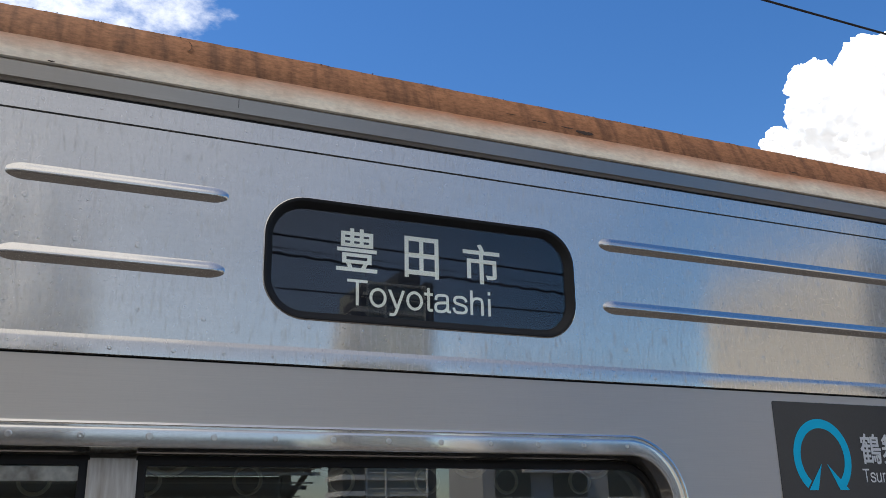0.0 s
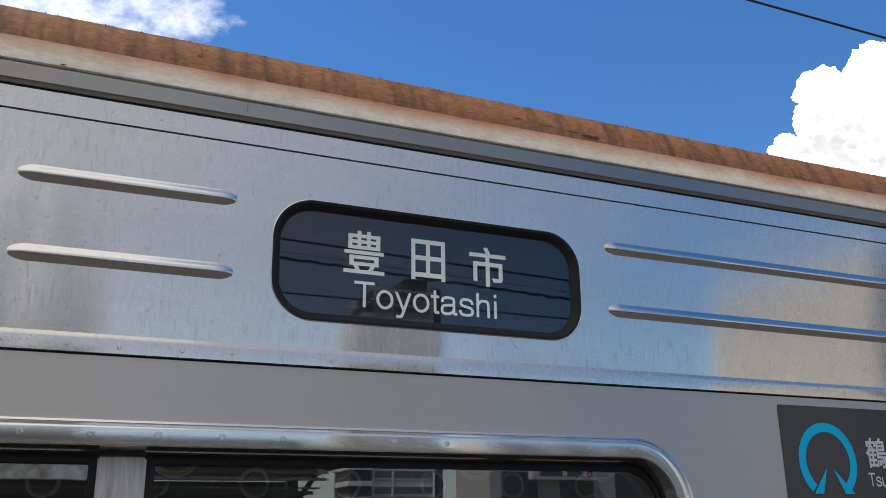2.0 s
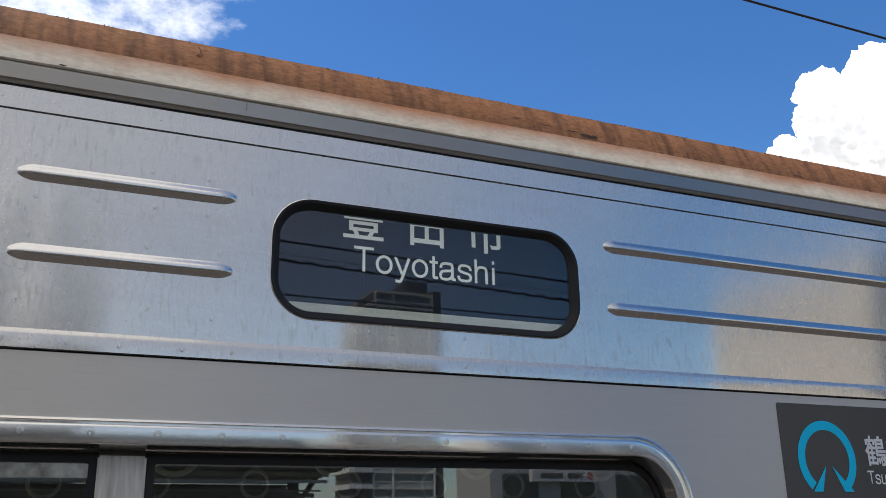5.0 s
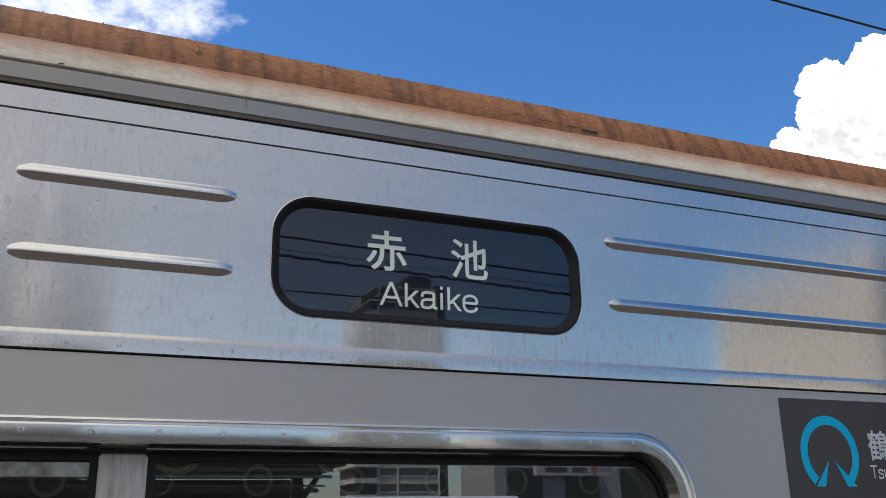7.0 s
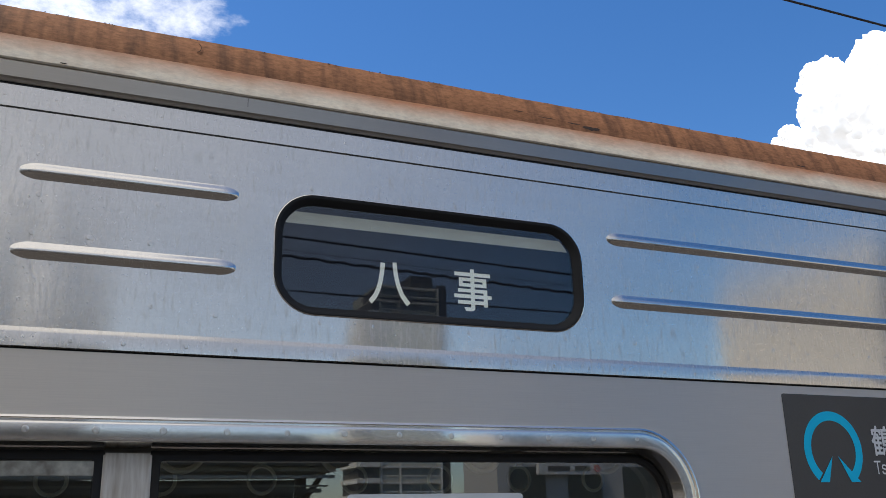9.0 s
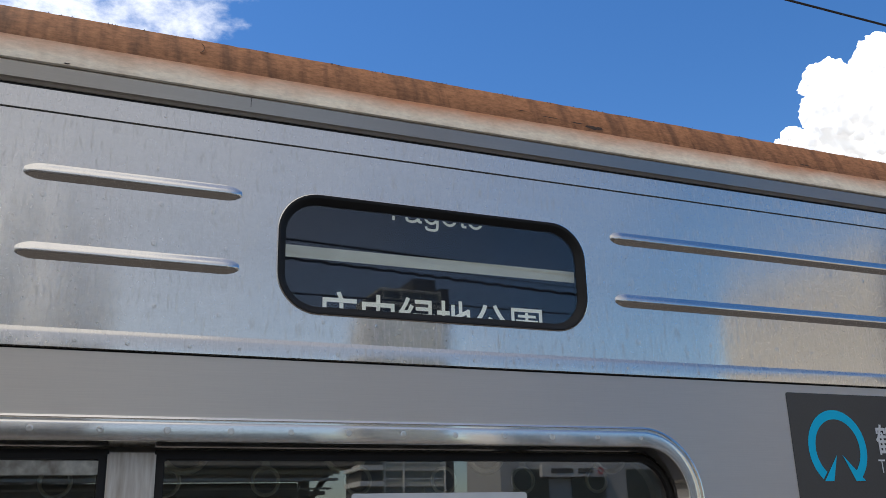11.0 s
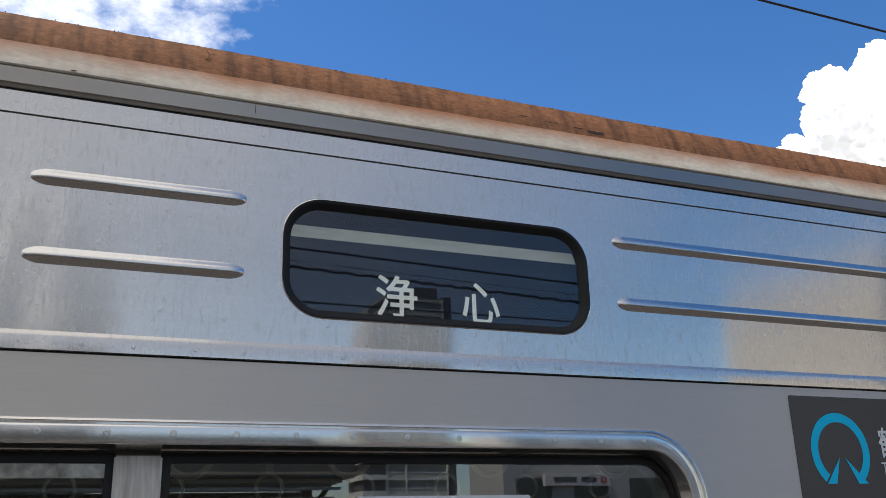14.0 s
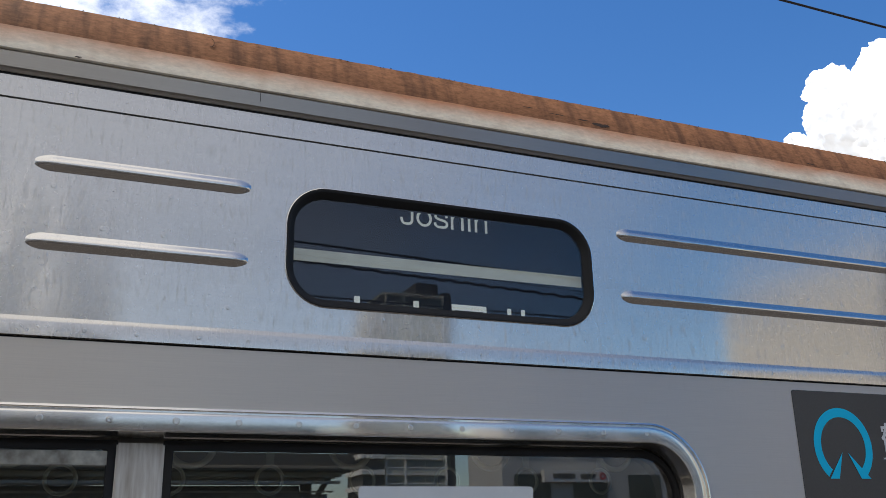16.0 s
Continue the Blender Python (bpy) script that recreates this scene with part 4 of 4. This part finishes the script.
def tower():
    """A tall apartment house with balconies on its long side."""
    ob = thing("apartment_tower", "tall dark apartment tower with pale balcony edges", "building", at=(57.5, -162, -1.1))
    part("wall", box(0, 12.8, -16, 0, 0, 49.5), TOWER, ob)
    part("stair_shaft", box(12.8, 14.6, -15, 0.3, 0, 50.2), TOWER_DARK, ob)
    part("roof_hut", box(7.4, 12.2, -10, -1, 49.5, 52.2), TOWER_DARK, ob)
    for k in range(17):
        z = 49.2 - 2.9 * k
        part("balcony", box(0.4, 12.6, 0, 0.5, z - 0.34, z), SLAB, ob)
        part("balcony_rail", box(0.4, 12.6, 0.40, 0.46, z - 1.95, z - 1.75), SLAB, ob)
        part("parapet", box(0.4, 12.6, 0.32, 0.38, z - 2.85, z - 1.96), TOWER, ob)
        for x, w in ((0.7, 3.3), (4.5, 3.8), (8.6, 3.7)):
            part("window", box(x, x + w, 0.0, 0.06, z - 1.7, z - 0.5), TOWER_GLASS, ob)
    for x in (0.3, 4.1, 12.5):
        part("fin", box(x, x + 0.3, 0, 0.6, 0, 49.4), SLAB, ob)
    for k in range(16):
        z, out = 48.9 - 2.9 * k, min(0.6 + 1.4 * k, 4.6)
        part("side_step", box(-out, 0.0, -9, 1.0, z - 2.9, z - 2.0), SLAB, ob)
        part("side_wall", box(-out + 0.5, 0.0, -9, 0.3, z - 2.0, z - 0.01), TOWER_DARK, ob)
    return ob


def house(name, label, x0, x1, y, depth, height, material, storeys, bays):
    ob = thing(name, label, "building", "buildings across the tracks", at=(x0, y, -1.1))
    w = x1 - x0
    part("wall", box(0, w, -depth, 0, 0, height), material, ob)
    part("parapet", box(-0.15, w + 0.15, -depth - 0.15, 0.15, height, height + 0.5), SLAB, ob)
    sh, bw = height / storeys, w / bays
    for s in range(storeys):
        for b in range(bays):
            cx, cz = (b + 0.5) * bw, (s + 0.55) * sh
            win = part("window", box(cx - bw * 0.3, cx + bw * 0.3, 0.0, 0.05, cz - sh * 0.25, cz + sh * 0.25), PANE_DARK, ob)
            part("sill", box(cx - bw * 0.33, cx + bw * 0.33, 0.0, 0.14, cz - sh * 0.30, cz - sh * 0.255), SLAB, win)
    return ob


tower()
house("office_building", "low grey office building with a sign board", 20.4, 34.0, -40, 4, 9.6, GREY_WALL, 3, 4)
house("apartment_house", "beige tiled apartment house in sunlight", 50.2, 82, -41, 16, 20.5, BEIGE, 7, 10)
house("low_building", "pale low building across the tracks", 3.0, 14.4, -46, 12, 3.3, PALE, 1, 7)
house("low_building", "grey low building across the tracks", -18, 1.5, -50, 12, 11.0, GREY_WALL, 5, 14)
house("low_building", "pale low building across the tracks", -46, -20, -48, 14, 12.5, PALE, 4, 8)

board = thing("sign_board", "long pale sign board with a red round mark on a facade", "sign", at=(22.6, -39.6, 4.25))
part("panel", box(0, 3.9, -0.349, 0.0, 0, 0.62, 0.02), PALE, board)
part("round_mark", annulus(3.45, 0.31, 0.09, 0.19, 0, 360, 0.012, 24), RED, board)
for x0, x1 in ((2.1, 3.0), (0.5, 1.8)):
    part("word_bar", box(x0, x1, 0.0, 0.012, 0.19, 0.43), TOWER_DARK, board)

# ---------------------------------------------------------------- clouds
CLOUD = mat("cloud_white", (0.93, 0.93, 0.94), 1.0, var=0.03, bump=0.0, big=0.01, grain=0.05, emit=0.66)

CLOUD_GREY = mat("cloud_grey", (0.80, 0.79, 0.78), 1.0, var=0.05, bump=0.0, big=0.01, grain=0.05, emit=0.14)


def ball(sub):
    """Corner directions and triangles of a unit sphere."""
    bm = bmesh.new()
    bmesh.ops.create_icosphere(bm, subdivisions=sub, radius=1.0)
    got = np.array([v.co[:] for v in bm.verts]), np.array([[v.index for v in f.verts] for f in bm.faces])
    bm.free()
    return got


def cloud(label, lumps, far, seed, material, smalls=46):
    """A cumulus of many billows; lumps: azimuth, elevation and radius, in degrees seen from the platform."""
    r = random.Random(seed)
    coarse, fine = ball(3), ball(5)
    verts, faces, count = [], [], 0

    def billow(c, rad, form):
        nonlocal count
        dirs, tris = form
        k = np.array([1 + 0.22 * noise.fractal(Vector(d) * 2.4 + c * 0.013, 0.72, 2.1, 5) for d in dirs])
        verts.append(np.array(c) + dirs * (rad * k)[:, None])
        faces.append(tris + count)
        count += len(dirs)
    for az, el, size in lumps:
        d = Vector((math.sin(radians(az)) * math.cos(radians(el)), math.cos(radians(az)) * math.cos(radians(el)), math.sin(radians(el))))
        rad, c = far * math.tan(radians(size)), d * far
        billow(c, rad, fine)
        for _ in range(smalls):
            q = Vector((r.gauss(0, 1), r.gauss(0, 1), r.gauss(0, 1))).normalized()
            billow(c + q * rad * r.uniform(0.72, 1.02), rad * r.uniform(0.07, 0.24), coarse)
    me = bpy.data.meshes.new("cloud")
    me.from_pydata(np.concatenate(verts).tolist(), [], np.concatenate(faces).tolist())
    me.materials.append(material)
    me.polygons.foreach_set("use_smooth", [True] * len(me.polygons))
    return tagged(new("cloud", me), label, "cloud", kind="structure")


cloud("bright white cumulus cloud", [(50.15, 22.6, 2.5), (49.25, 24.7, 1.45), (52.9, 25.0, 1.9), (56.0, 24.0, 3.2), (46.7, 22.2, 0.62), (45.9, 21.9, 0.32), (46.3, 21.3, 0.6), (47.6, 21.4, 0.9), (45.2, 21.2, 0.32), (44.6, 20.8, 0.3), (48.9, 20.3, 1.7), (53, 20.5, 2.6), (57.5, 28, 2.6)], 1500, 3, CLOUD, 60)
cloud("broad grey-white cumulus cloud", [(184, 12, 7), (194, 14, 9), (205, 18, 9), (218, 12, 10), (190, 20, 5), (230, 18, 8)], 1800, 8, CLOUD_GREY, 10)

# ---------------------------------------------------------------- motion of the blind
SPEED = 0.1209


def run_of(t):
    """How far the blind has been wound up at t seconds."""
    t0 = 7.0 - PITCH / SPEED
    if t < t0 - 0.15:
        return 0.0
    if t < t0 + 0.15:
        return SPEED * (t - t0 + 0.15) ** 2 / 0.6
    return SPEED * (t - t0)


def strip_pose(z, lane):
    """Where a strip stands: round the lower roller, up the window, round the upper roller."""
    if z < LO_Z:
        s, r = max(LO_Z - z, 0.0), ROLL_R - lane
        s = min(s, 0.30)
        a = s / ROLL_R
        return pose(0, CLOTH_Y + ROLL_R - r * math.cos(a), LO_Z - r * math.sin(a), -math.degrees(a))
    if z > HI_Z:
        s, r = min(z - HI_Z, 0.30), ROLL_R - lane
        a = s / ROLL_R
        return pose(0, CLOTH_Y + ROLL_R - r * math.cos(a), HI_Z + r * math.sin(a), math.degrees(a))
    return pose(0, CLOTH_Y, z)


def motions():
    for n, (ob, z0) in enumerate(BLIND):
        rows, last = [], None
        for k in range(161):
            t = k * 0.1
            z = z0 + run_of(t)
            state = max(LO_Z - 0.31, min(HI_Z + 0.31, z))
            lane = 0.012 * (n / len(BLIND)) * min(1.0, max(0.0, LO_Z - z, z - HI_Z) / 0.1)
            if k in (0, 160) or (state != last and (k % 2 == 0 or 2.07 < z < 2.42)):
                if rows and state != last and rows[-1][0] < t - 0.25:
                    rows.append((t - 0.1, rows[-1][1]))
                rows.append((t, strip_pose(state, lane)))
                last = state
        walk(ob, rows)


motions()
